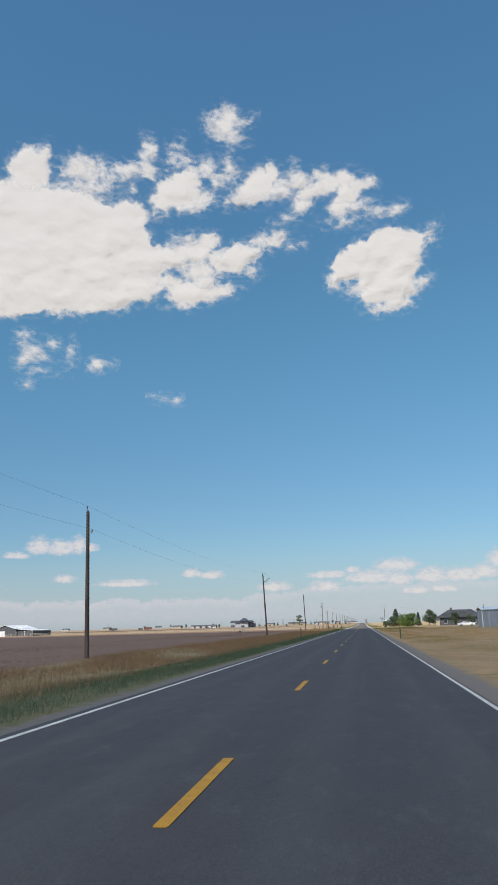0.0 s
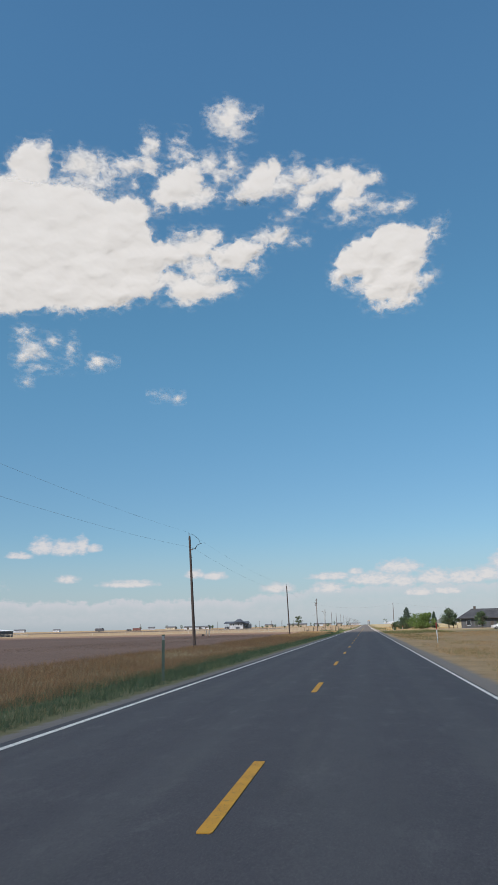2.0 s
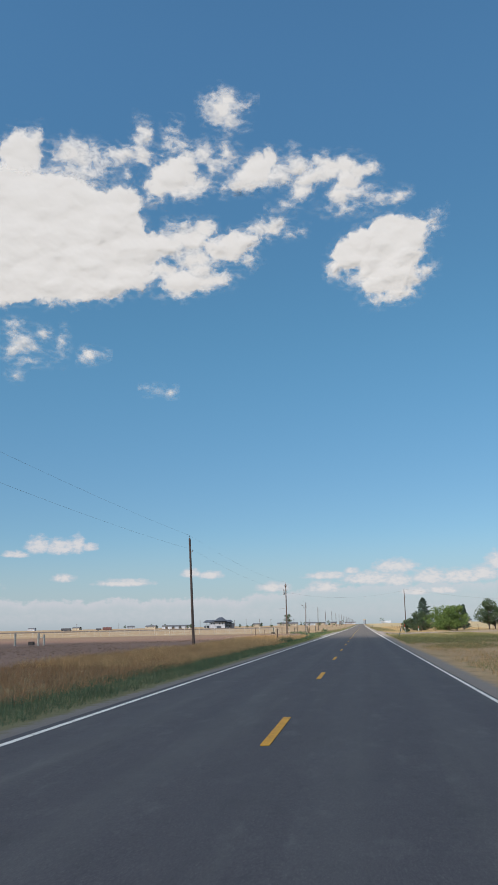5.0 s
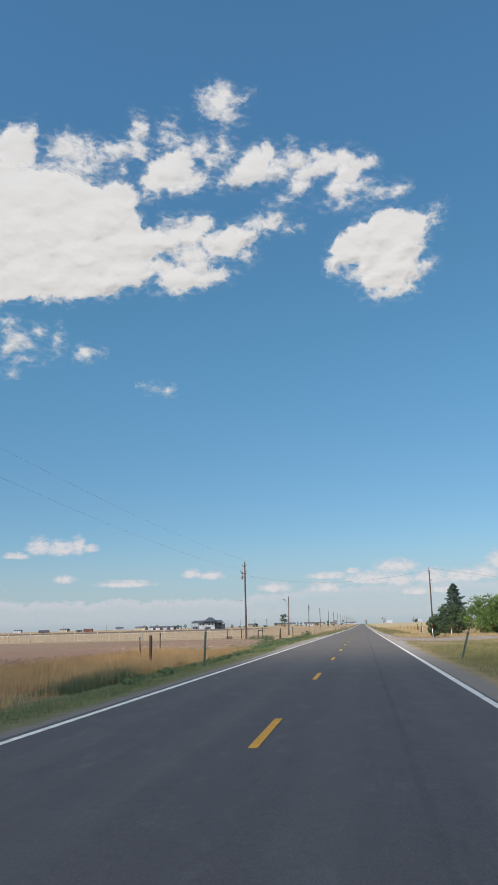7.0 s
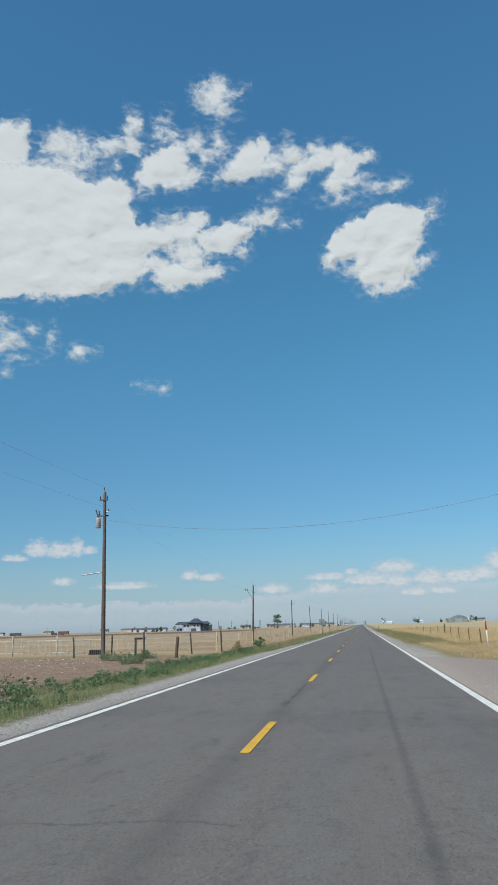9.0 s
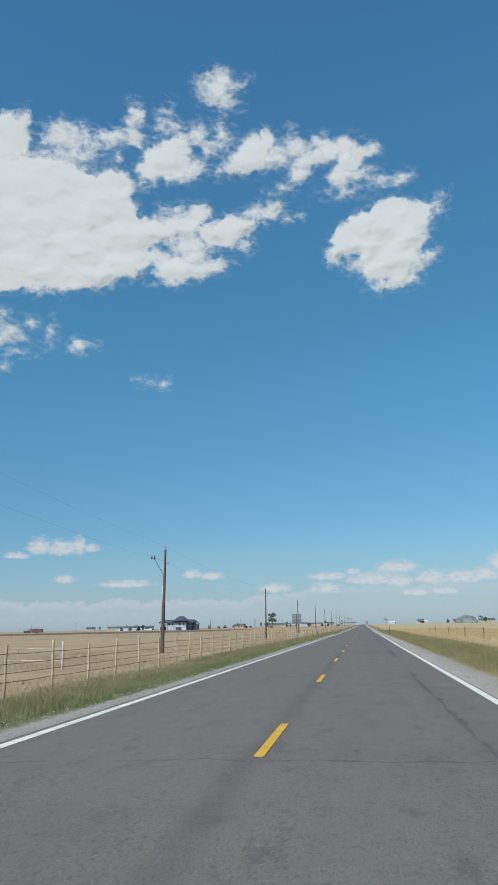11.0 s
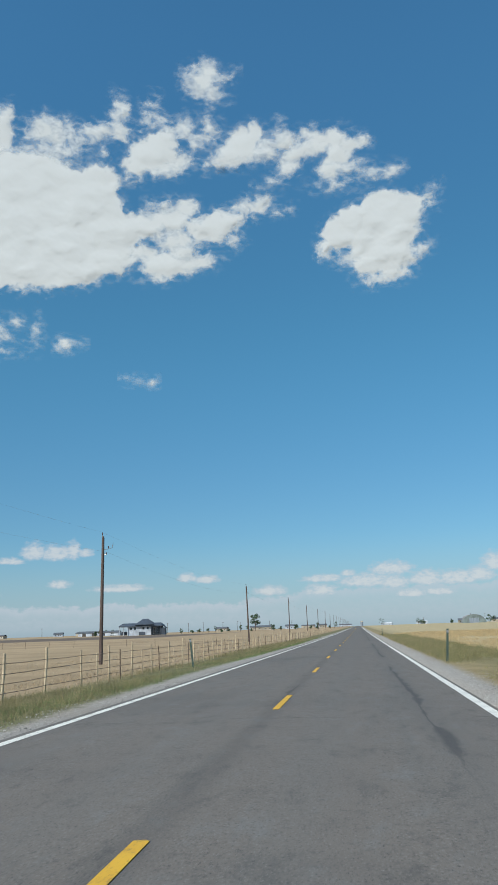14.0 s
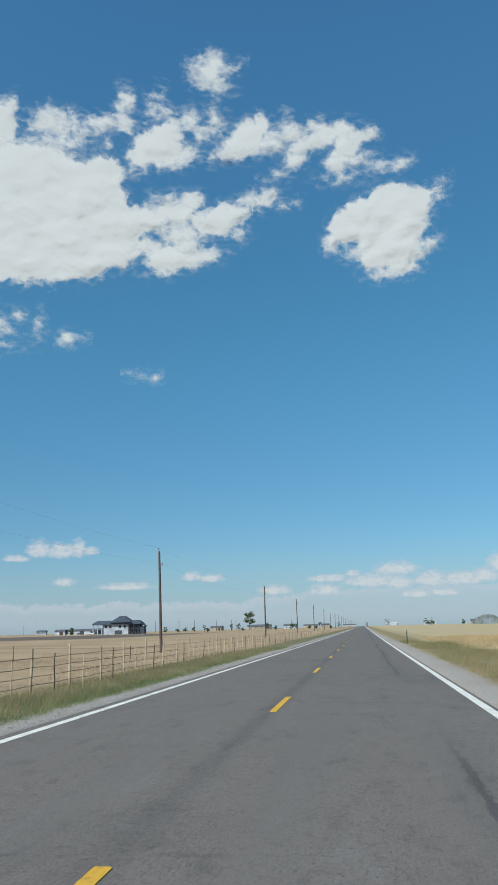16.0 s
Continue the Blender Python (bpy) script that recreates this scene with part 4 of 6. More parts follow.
def leaf_mesh(name, centres, radii, per, size, mat, seed, flat=0.8):
    """Many small leaf sprays scattered in ragged clumps."""
    g_ = np.random.default_rng(seed)
    c = np.repeat(np.asarray(centres, float), per, axis=0)
    rr = np.repeat(np.asarray(radii, float), per)
    d = g_.normal(size=(len(c), 3))
    d /= np.linalg.norm(d, axis=1)[:, None]
    pos = c + d * (rr * g_.uniform(0.35, 1.05, len(c)) ** 0.6)[:, None] * np.array([1, 1, flat])
    u = g_.normal(size=(len(c), 3))
    u /= np.linalg.norm(u, axis=1)[:, None]
    v = np.cross(u, d + 0.4 * g_.normal(size=(len(c), 3)))
    v /= np.linalg.norm(v, axis=1)[:, None] + 1e-9
    s_ = size * g_.uniform(0.5, 1.3, len(c))[:, None]
    verts = np.stack([pos - u * s_, pos + v * s_ * 0.45, pos + u * s_, pos - v * s_ * 0.45], axis=1).reshape(-1, 3)
    me = bpy.data.meshes.new(name)
    n_ = len(c)
    me.vertices.add(4 * n_)
    me.vertices.foreach_set("co", verts.astype(np.float32).ravel())
    me.loops.add(4 * n_)
    me.loops.foreach_set("vertex_index", np.arange(4 * n_, dtype=np.int32))
    me.polygons.add(n_)
    me.polygons.foreach_set("loop_start", np.arange(0, 4 * n_, 4, dtype=np.int32))
    me.update()
    me.validate()
    me.materials.append(mat)
    return me


def broadleaf(name, x, y, h, spread, mat, label, seed, per=70, trunk=0.3, clumps=34, size=0.16, category="tree", puff=(0.2, 0.42)):
    g_ = random.Random(seed)
    t = thing(name, x, y, land(x, y) - 0.05, 0, label, category)
    s_ = Shape()
    fork = h * trunk
    s_.tube([(0, 0, -0.2), (0.05 * h * 0.1, 0, fork * 0.5), (0.0, 0.03 * h, fork)], h * 0.022 + 0.03, 8)
    centres, radii = [], []
    for q in range(clumps):
        a = g_.uniform(0, 2 * math.pi)
        f = math.sqrt(g_.uniform(0.02, 1))
        z = fork + (h - fork) * g_.uniform(0.08, 0.92)
        fz = 1 - abs((z - fork) / (h - fork) - 0.45) * 1.25
        rr = spread * f * max(0.25, fz)
        centres.append((rr * math.cos(a), rr * math.sin(a), z))
        radii.append(spread * g_.uniform(*puff))
        if q % 3 == 0:
            e = Vector(centres[-1])
            mid = Vector((e.x * 0.4, e.y * 0.4, fork + (e.z - fork) * 0.6))
            s_.rod((0, 0, fork * 0.9), mid, h * 0.011 + 0.012, h * 0.007 + 0.008, 5).rod(mid, e, h * 0.007 + 0.008, 0.008, 5)
    part("trunk", s_, BARK, t)
    part("crown", leaf_mesh("crown", centres, radii, per, size, mat, seed), mat, t)
    return t


def conifer(x, y, h, spread, label, seed, per=22):
    g_ = random.Random(seed)
    t = thing("conifer_tree", x, y, land(x, y) - 0.05, 0, label, "tree")
    s_ = Shape().rod((0, 0, -0.2), (0, 0, h * 0.96), 0.02 * h + 0.02, 0.015, 8)
    centres, radii = [], []
    z = h * 0.08
    while z < h:
        f = 1 - z / h
        reach = spread * (f ** 0.75) * g_.uniform(0.75, 1.15) + 0.08
        for q in range(6):
            a = z * 9.0 + q * 2 * math.pi / 6 + g_.uniform(-0.4, 0.4)
            rr = reach * g_.uniform(0.7, 1.1)
            e = Vector((rr * math.cos(a), rr * math.sin(a), z + rr * g_.uniform(-0.05, 0.4)))
            s_.rod((0, 0, z), e, 0.02 + 0.01 * f, 0.006, 4)
            for k_ in (0.45, 0.75, 1.0):
                centres.append((e.x * k_, e.y * k_, z + (e.z - z) * k_))
                radii.append(0.12 + 0.14 * spread * f * (1.2 - 0.6 * k_))
        z += h * 0.038
    centres.append((0, 0, h * 0.97))
    radii.append(0.12)
    part("trunk", s_, BARK, t)
    part("needles", leaf_mesh("needles", centres, radii, per, 0.13, NEEDLE, seed, 0.7), NEEDLE, t)


conifer(14.9, 338.0, 7.1, 3.2, "tall dark green conifer above roadside shrubs", 1, 16)
conifer(24.2, 343.0, 5.6, 1.3, "slim dark conifer near the grey farmhouse", 2)
conifer(13.0, 337.0, 3.6, 1.0, "short dark conifer at the corner of the shrubs", 3)
broadleaf("shrub", 9.9, 315.3, 2.6, 1.05, LEAF_DARK, "dark ragged shrub by the road corner", 10, 75, 0.04, 34, 0.15, "shrub")
broadleaf("shrub", 13.4, 331.0, 4.0, 2.6, LEAF_DARK, "dense dark green shrub below a conifer", 11, 130, 0.03, 42, 0.15, "shrub")
broadleaf("shrub", 17.2, 325.0, 5.0, 2.7, LEAF_LIGHT, "bright green bushy tree in a row of shrubs", 12, 130, 0.03, 42, 0.15, "shrub")
broadleaf("shrub", 18.8, 326.0, 5.0, 2.6, LEAF_LIGHT, "bright green bushy tree in a row of shrubs", 13, 130, 0.04, 44, 0.16, "shrub")
broadleaf("shrub", 20.8, 328.0, 5.2, 2.5, LEAF_LIGHT, "bright green bushy tree by the fence", 14, 130, 0.04, 44, 0.16, "shrub")
broadleaf("tree", 27.8, 331.0, 6.4, 2.9, LEAF_DARK, "broad dark green yard tree beside the farmhouse", 16, 90, 0.22, 40, 0.18)
broadleaf("tree", 29.8, 336.0, 5.2, 2.2, LEAF_DARK, "dark green yard tree behind shrubs", 17, 80, 0.2, 32, 0.18)
broadleaf("tree", 36.5, 318.0, 5.0, 2.4, LEAF_DARK, "dark green tree in front of the grey house", 18, 80, 0.15, 32, 0.18)
broadleaf("tree", 38.5, 290.0, 4.0, 2.0, LEAF_DARK, "dark green shrubby tree by the steel shed", 19, 70, 0.12, 28, 0.16)
broadleaf("tree", -85.5, 1115.0, 14.0, 6.8, LEAF_DARK, "lone spreading tree with a bare trunk in pasture", 20, 60, 0.36, 30, 0.42, puff=(0.10, 0.26))
far = random.Random(3)
for q in range(18):
    x = -128 + q * 6.2 + far.uniform(-2, 2)
    y = 985 + far.uniform(-30, 90)
    broadleaf("young_tree", x, y, far.choice((2.2, 3.0, 3.6, 5.0)), far.uniform(0.9, 1.7), LEAF_DARK, "small round planted tree by the farm lane", 30 + q, 22, 0.2, 14, 0.3)
for q, (x, y, h) in enumerate(((88, 1640, 9), (93, 1655, 7), (84, 1500, 6), (128, 1245, 7.5), (133, 1250, 6.5), (52, 2250, 16), (57, 2280, 14), (-40, 1900, 9), (-62, 1700, 8), (-168, 950, 4.5),
                              (-172, 951, 3.5), (-330, 1500, 7), (-420, 1750, 8), (-520, 1900, 9), (-250, 1350, 6), (98, 1300, 5), (72, 1320, 4))):
    broadleaf("distant_tree", x, y, h, h * 0.4, LEAF_DARK, "small dark tree far off on the plain", 60 + q, 24, 0.15, 16, 0.45)

# ---- buildings ----


def windows(parent, spots, face_y, w_=1.2, h_=1.4):
    for x, z in spots:
        win = part("window", Shape().box(x - w_ / 2 - 0.1, x + w_ / 2 + 0.1, face_y - 0.06, face_y - 0.01, z - 0.1, z + h_ + 0.1), WALL_WHITE, parent)
        part("pane", Shape().box(x - w_ / 2, x + w_ / 2, face_y - 0.085, face_y - 0.062, z, z + h_), GLASS, win)
        part("sill", Shape().box(x - w_ / 2 - 0.15, x + w_ / 2 + 0.15, face_y - 0.16, face_y - 0.062, z - 0.16, z - 0.1), WALL_WHITE, win)


# the big two-storey house on the left
hs = thing("farmhouse", -139.5, 950, land(-139, 950), 6, "large two-storey white house with charcoal hipped roof", "house")
part("wall", Shape().box(-9.5, 5.5, 0, 12, -0.3, 5.9), WALL_WHITE, hs)
part("wall", Shape().box(6.0, 12.0, 1.5, 12, -0.3, 5.6), HOUSE_HAZED, hs, "dark timber-clad wing")
part("roof", Shape().hip(-15.5, 13.0, -1.2, 13.2, 5.55, 8.0, 1.6, 0.75), HOUSE_HAZED, hs)
ro = part("roof", Shape().hip(-5.0, 7.6, -2.0, 12.0, 6.7, 10.6, 4.6), HOUSE_HAZED, hs, "raised central hipped roof")
part("roof", Shape().gable(9.0, 15.5, -1.0, 8.0, 4.6, 6.6, "y"), HOUSE_HAZED, hs)
part("wall", Shape().box(12.05, 14.8, 0.0, 7.5, -0.3, 4.6), HOUSE_HAZED, hs)
for x in (-15.0, -12.4, -9.8):
    part("porch_column", Shape().box(x - 0.22, x + 0.22, -0.9, -0.46, -0.2, 5.55, 0.04), WALL_WHITE, hs)
part("porch_floor", Shape().box(-15.4, -9.6, -1.0, 10.0, -0.3, 0.25), WALL_TAN, hs)
part("porch_wall", Shape().box(-15.2, -9.6, 3.6, 3.9, 0.25, 2.6), HOUSE_HAZED, hs)
arch = Shape()
for q in range(10):
    a0 = math.pi * q / 9
    arch.rod((-12.4 + 1.5 * math.cos(a0), 1.0, 2.4 + 1.5 * math.sin(a0)), (-12.4 + 1.5 * math.cos(a0 + 0.35), 1.0, 2.4 + 1.5 * math.sin(a0 + 0.35)), 0.12, n=5)
part("porch_arch", arch, WALL_WHITE, hs)
windows(hs, ((-7.6, 3.7), (-5.0, 3.7), (0.6, 3.7), (3.4, 3.7)), 0.0, 1.3, 1.5)
dr = part("garage_door", Shape().box(-2.4, 1.8, -0.06, -0.01, -0.1, 2.3), HOUSE_HAZED, hs, "dark recessed garage door")
part("lintel", Shape().box(-2.6, 2.0, -0.12, -0.005, 2.3, 2.55), WALL_WHITE, dr)
windows(hs, ((7.6, 3.2), (10.2, 3.2), (7.6, 0.7), (10.2, 0.7)), 1.5, 1.2, 1.5)
for x in (6.2, 9.0, 11.8):
    part("post", Shape().box(x - 0.18, x + 0.18, -0.6, -0.25, -0.2, 5.4, 0.03), HOUSE_HAZED, hs)
part("balcony", Shape().box(5.8, 12.2, -0.7, 1.4, 2.85, 3.1), HOUSE_HAZED, hs)

lb = thing("long_shed", -214, 1085, land(-214, 1085), 4, "long low white shed with a grey roof", "shed")
part("wall", Shape().pent(-17, 17, 0, 9, -0.3, 2.9, 2.9), WALL_WHITE, lb)
part("roof", Shape().gable(-17.5, 17.5, -0.5, 9.5, 2.95, 4.2, "x"), ROOF_GREY, lb)
for x in (-12, -4, 4, 12):
    part("door", Shape().box(x - 1.5, x + 1.5, -0.06, -0.01, -0.1, 2.4), TIMBER_DARK, lb)


def barn(x, y, turn):
    b = thing("metal_barn", x, y, land(x, y), turn, "charcoal steel barn with white roof and a side lean-to", "barn")
    part("wall", Shape().pent(-11.5, 6.5, 0, 20, -0.3, 4.4, 6.5), WALL_DARK, b)
    part("roof", Shape().gable(-12.0, 7.0, -0.6, 20.5, 4.45, 6.8, "y", 0.15), ROOF_WHITE, b)
    part("wall", Shape().box(6.55, 18.5, 1.0, 19, -0.3, 3.2), WALL_DARK, b)
    s_ = Shape()
    sec = [(6.56, 4.15), (19.0, 3.25), (19.0, 3.4), (6.56, 4.3)]
    part("lean_to_roof", s_.loft([[(p, yy, q) for p, q in sec] for yy in (0.6, 19.4)]), ROOF_WHITE, b, "white sloping lean-to roof")
    d_ = part("sliding_door", Shape().box(-7.0, -2.4, -0.12, -0.01, -0.1, 3.2), ROOF_WHITE, b, "white sliding barn door")
    part("door_rail", Shape().box(-7.4, -2.0, -0.2, -0.02, 3.22, 3.36), GALV, d_)
    for xx in (6.5, 12.4, 18.4):
        part("corner_trim", Shape().box(xx - 0.08, xx + 0.08, -0.05 + (1.0 if xx > 7 else 0.0), 0.02 + (1.0 if xx > 7 else 0.0), -0.2, 3.1), ROOF_WHITE, b)
    return b


barn(-221.0, 487, -16)
cr = thing("corral", -200, 478, land(-200, 478), 10, "low white pipe corral in front of the barn", "fence")
for q in range(14):
    part("post", Shape().box(-20 + q * 3, -19.85 + q * 3, 0, 0.12, -0.2, 1.4), PIPE_WHITE, cr)
for h in (0.6, 1.3):
    part("rail", Shape().box(-20, 19.2, 0.02, 0.1, h, h + 0.1), PIPE_WHITE, cr)

shop = thing("steel_workshop", 31.4, 204, land(30, 204), -3, "blue-grey corrugated steel workshop with white corner trim", "shed")
part("wall", Shape().pent(-1.0, 17, 0, 14, -0.3, 4.1, 4.15), WALL_GREY, shop)
part("roof", Shape().gable(-1.3, 17.3, -0.3, 14.3, 4.25, 4.9, "x", 0.15), ROOF_WHITE, shop)
for q in range(58):
    part("rib", Shape().box(-0.8 + q * 0.3, -0.74 + q * 0.3, -0.012, -0.002, -0.2, 4.08), WALL_GREY, shop)
part("corner_trim", Shape().box(-1.06, -0.86, -0.05, 0.12, -0.2, 4.15), ROOF_WHITE, shop)
part("flue", Shape().rod((-0.4, 1.0, 4.2), (-0.4, 1.0, 5.4), 0.08), GALV, shop)

gh = thing("farmhouse", 39.3, 331, land(39, 331), -8, "grey single-storey farmhouse with a dark shingle roof", "house")
part("wall", Shape().box(-7.5, 8.5, 0, 9, -0.3, 3.0), WALL_DARK, gh)
ro = part("roof", Shape().hip(-8.6, 9.6, -0.9, 9.9, 2.95, 6.1, 4.6), ROOF_DARK, gh)
part("chimney", Shape().box(-3.4, -2.6, 4.2, 5.0, 5.2, 6.9, 0.04), TIMBER_DARK, ro)
windows(gh, ((-5.2, 0.9), (-1.5, 0.9), (5.8, 0.9)), 0.0, 1.3, 1.3)
part("door", Shape().box(1.6, 2.7, -0.06, -0.01, -0.1, 2.1), TIMBER_DARK, gh)


def car(name, x, y, turn, paint, label, length=4.9, tall=1.45, category="car"):
    c = thing(name, x, y, land(x, y) + 0.02, turn, label, category)
    L, W = length / 2, 0.92
    prof = [(-L, 0.35), (-L + 0.05, 0.85), (-L + 0.7, 0.98), (-L * 0.52, 1.02), (-L * 0.22, tall), (L * 0.32, tall - 0.02), (L * 0.62, 1.0), (L - 0.1, 0.86), (L, 0.6), (L - 0.02, 0.35)]
    s_ = Shape()
    s_.loft([[(px, yy, pz if (pz < 1.03 or abs(yy) < 0.8) else 1.02 + (pz - 1.02) * 0.9) for px, pz in prof] for yy in (-W, -W * 0.82, W * 0.82, W)])
    body_ = part("body", s_, paint, c)
    for sgn in (-1, 1):
        part("side_window", Shape().loft([[(px, sgn * (W + dy), pz) for px, pz in ((-L * 0.46, 1.05), (-L * 0.2, tall - 0.1), (L * 0.28, tall - 0.1), (L * 0.52, 1.05))] for dy in (0.001, 0.012)]), GLASS, body_)
    for px in (-L * 0.62, L * 0.62):
        for sgn in (-1, 1):
            wh = part("wheel", Shape().rod((px, sgn * W * 0.8, 0.32), (px, sgn * W * 1.01, 0.32), 0.33, n=14), TYRE, c)
            part("rim", Shape().rod((px, sgn * W * 1.0, 0.32), (px, sgn * W * 1.03, 0.32), 0.2, n=10), GALV, wh)
    part("headlight", Shape().box(L - 0.12, L - 0.02, -W * 0.9, -W * 0.55, 0.62, 0.78), MARK_WHITE, c)
    part("tail_light", Shape().box(-L - 0.01, -L + 0.08, -W * 0.9, -W * 0.6, 0.65, 0.8), MARK_RED, c)


car("car", 33.4, 261, 2, CAR_WHITE, "white sedan parked broadside on the farmyard grass", 5.2)
car("car", -196, 1068, 5, CAR_WHITE, "white pickup parked beside the long shed", 5.6, 1.8)
car("car", -206, 1070, 0, CAR_DARK, "dark car parked beside the long shed", 4.8, 1.5)


def trailer(x, y, l_, h_, m_, label):
    t = thing("trailer", x, y, land(x, y), random.uniform(-8, 8), label, "trailer")
    part("box", Shape().box(-l_ / 2, l_ / 2, -1.2, 1.2, 0.7, h_, 0.08), m_, t)
    part("chassis", Shape().box(-l_ / 2 + 0.3, l_ / 2 + 1.0, -0.5, 0.5, 0.5, 0.7), TYRE, t)
    for px in (-0.9, 0.3):
        part("wheel", Shape().rod((px, -1.1, 0.4), (px, -0.85, 0.4), 0.4, n=10), TYRE, t)


for x, y, l_, h_, m_, lab in ((-258, 960, 9, 3.2, CAR_RED, "dull red farm trailer parked in the fields"), (-300, 955, 10, 2.9, CAR_DARK, "dark flatbed farm trailer parked in the fields"),
                              (-268, 963, 5, 2.2, CAR_DARK, "small dark farm trailer in the fields")):
    trailer(x, y, l_, h_, m_, lab)


def cottage(x, y, w_, d_, h_, wall, roof, label):
    c = thing("distant_house", x, y, land(x, y), far.uniform(-15, 15), label, "house")
    part("wall", Shape().pent(-w_ / 2, w_ / 2, 0, d_, -0.3, h_, h_), wall, c)
    part("roof", Shape().gable(-w_ / 2 - 0.4, w_ / 2 + 0.4, -0.4, d_ + 0.4, h_ + 0.05, h_ + d_ * 0.22, "x"), roof, c)
    for q in (-0.28, 0.05, 0.3):
        part("window", Shape().box(w_ * q - 0.45, w_ * q + 0.45, -0.05, -0.01, 1.1, 2.0), GLASS, c)


FARM = "small low farm building far off on the plain"
for x, y, w_, h_, wl, rf_ in ((-300, 1290, 16, 3, WALL_TAN, ROOF_GREY), (-335, 1310, 10, 3, WALL_WHITE, ROOF_GREY), (-470, 1450, 14, 3, WALL_TAN, ROOF_GREY),
                              (-95, 1260, 18, 3, WALL_TAN, ROOF_GREY), (-70, 1290, 12, 3, WALL_WHITE, ROOF_GREY), (-150, 1320, 12, 3, WALL_TAN, ROOF_GREY),
                              (-118, 1400, 20, 3.2, WALL_TAN, ROOF_GREY), (-640, 1500, 20, 4, WALL_WHITE, ROOF_GREY), (-760, 1550, 16, 4, WALL_TAN, ROOF_GREY), (-560, 1480, 12, 3, WALL_WHITE, ROOF_GREY),
                              (-45, 1500, 10, 3, WALL_TAN, ROOF_GREY), (96, 1660, 15, 3.2, WALL_WHITE, ROOF_WHITE), (104, 1250, 10, 3, WALL_TAN, ROOF_GREY), (122, 1262, 9, 3, WALL_WHITE, ROOF_WHITE),
                              (140, 1270, 12, 3, WALL_TAN, ROOF_GREY), (62, 2250, 24, 5, WALL_WHITE, ROOF_WHITE), (-90, 1900, 24, 4, WALL_TAN, ROOF_GREY), (-30, 2400, 30, 5, WALL_WHITE, ROOF_GREY)):
    cottage(x, y, w_, 8, h_, wl, rf_, FARM)

dome = thing("quonset_hut", 113, 1240, land(113, 1240), 0, "grey arched quonset hut among farm buildings", "shed")
ring = [math.pi * q / 14 for q in range(15)]
part("shell", Shape().loft([[(11.5 * math.cos(a), yy, 8.0 * math.sin(a)) for a in ring] for yy in (0, 22)]), DOME_STEEL, dome, smooth=False)
part("end_wall", Shape().box(-4.5, 4.5, -0.08, -0.01, 0.0, 4.6), WALL_GREY, dome)
for q in range(8):
    part("rib", Shape().tube([(11.6 * math.cos(a), 0.3 + q * 3.05, 8.1 * math.sin(a)) for a in ring], 0.12, 4), GALV, dome)
silo = thing("grain_elevator", 12, 3300, rise(3300) - 0.1, 0, "pale grain elevator tower at the far end of the road", "silo")
part("tower", Shape().loft([[(5 * math.cos(a), 5 * math.sin(a), z) for a in [q * math.pi / 8 for q in range(16)]] for z in (0, 15)]), WALL_GREY, silo)
part("head_house", Shape().box(-4, 4, -4, 4, 15, 19), WALL_TAN, silo)

# thin far poles behind the big house and over the right-hand fields
FARPOLE = post_mesh("shaft", 0.16, 9.5, POLE_WOOD, 6, 99)
for x, y in ((-205, 1180), (-180, 1190), (-168, 1230), (-150, 1215), (-138, 1260), (-120, 1240), (-108, 1290), (-96, 1320), (-130, 1330), (-350, 1300), (-450, 1400), (-78, 1400), (90, 1560), (118, 1300), (140, 1350)):
    p = thing("distant_pole", x, y, land(x, y), 0, "thin dark utility pole far off on the plain", "utility pole", "far poles")
    part("shaft", FARPOLE, POLE_WOOD, p)
    part("crossarm", Shape().box(-0.9, 0.9, -0.08, 0.08, 8.9, 9.05), POLE_WOOD, p)

# ---- grass ----
LAND_X = np.array([0, 3.6, 3.93, 5.4, 8.5, 14, 40, 5000.0])
LAND_Z = np.array([-0.3, -0.3, -0.085, -0.12, -0.26, -0.14, -0.1, -0.1])


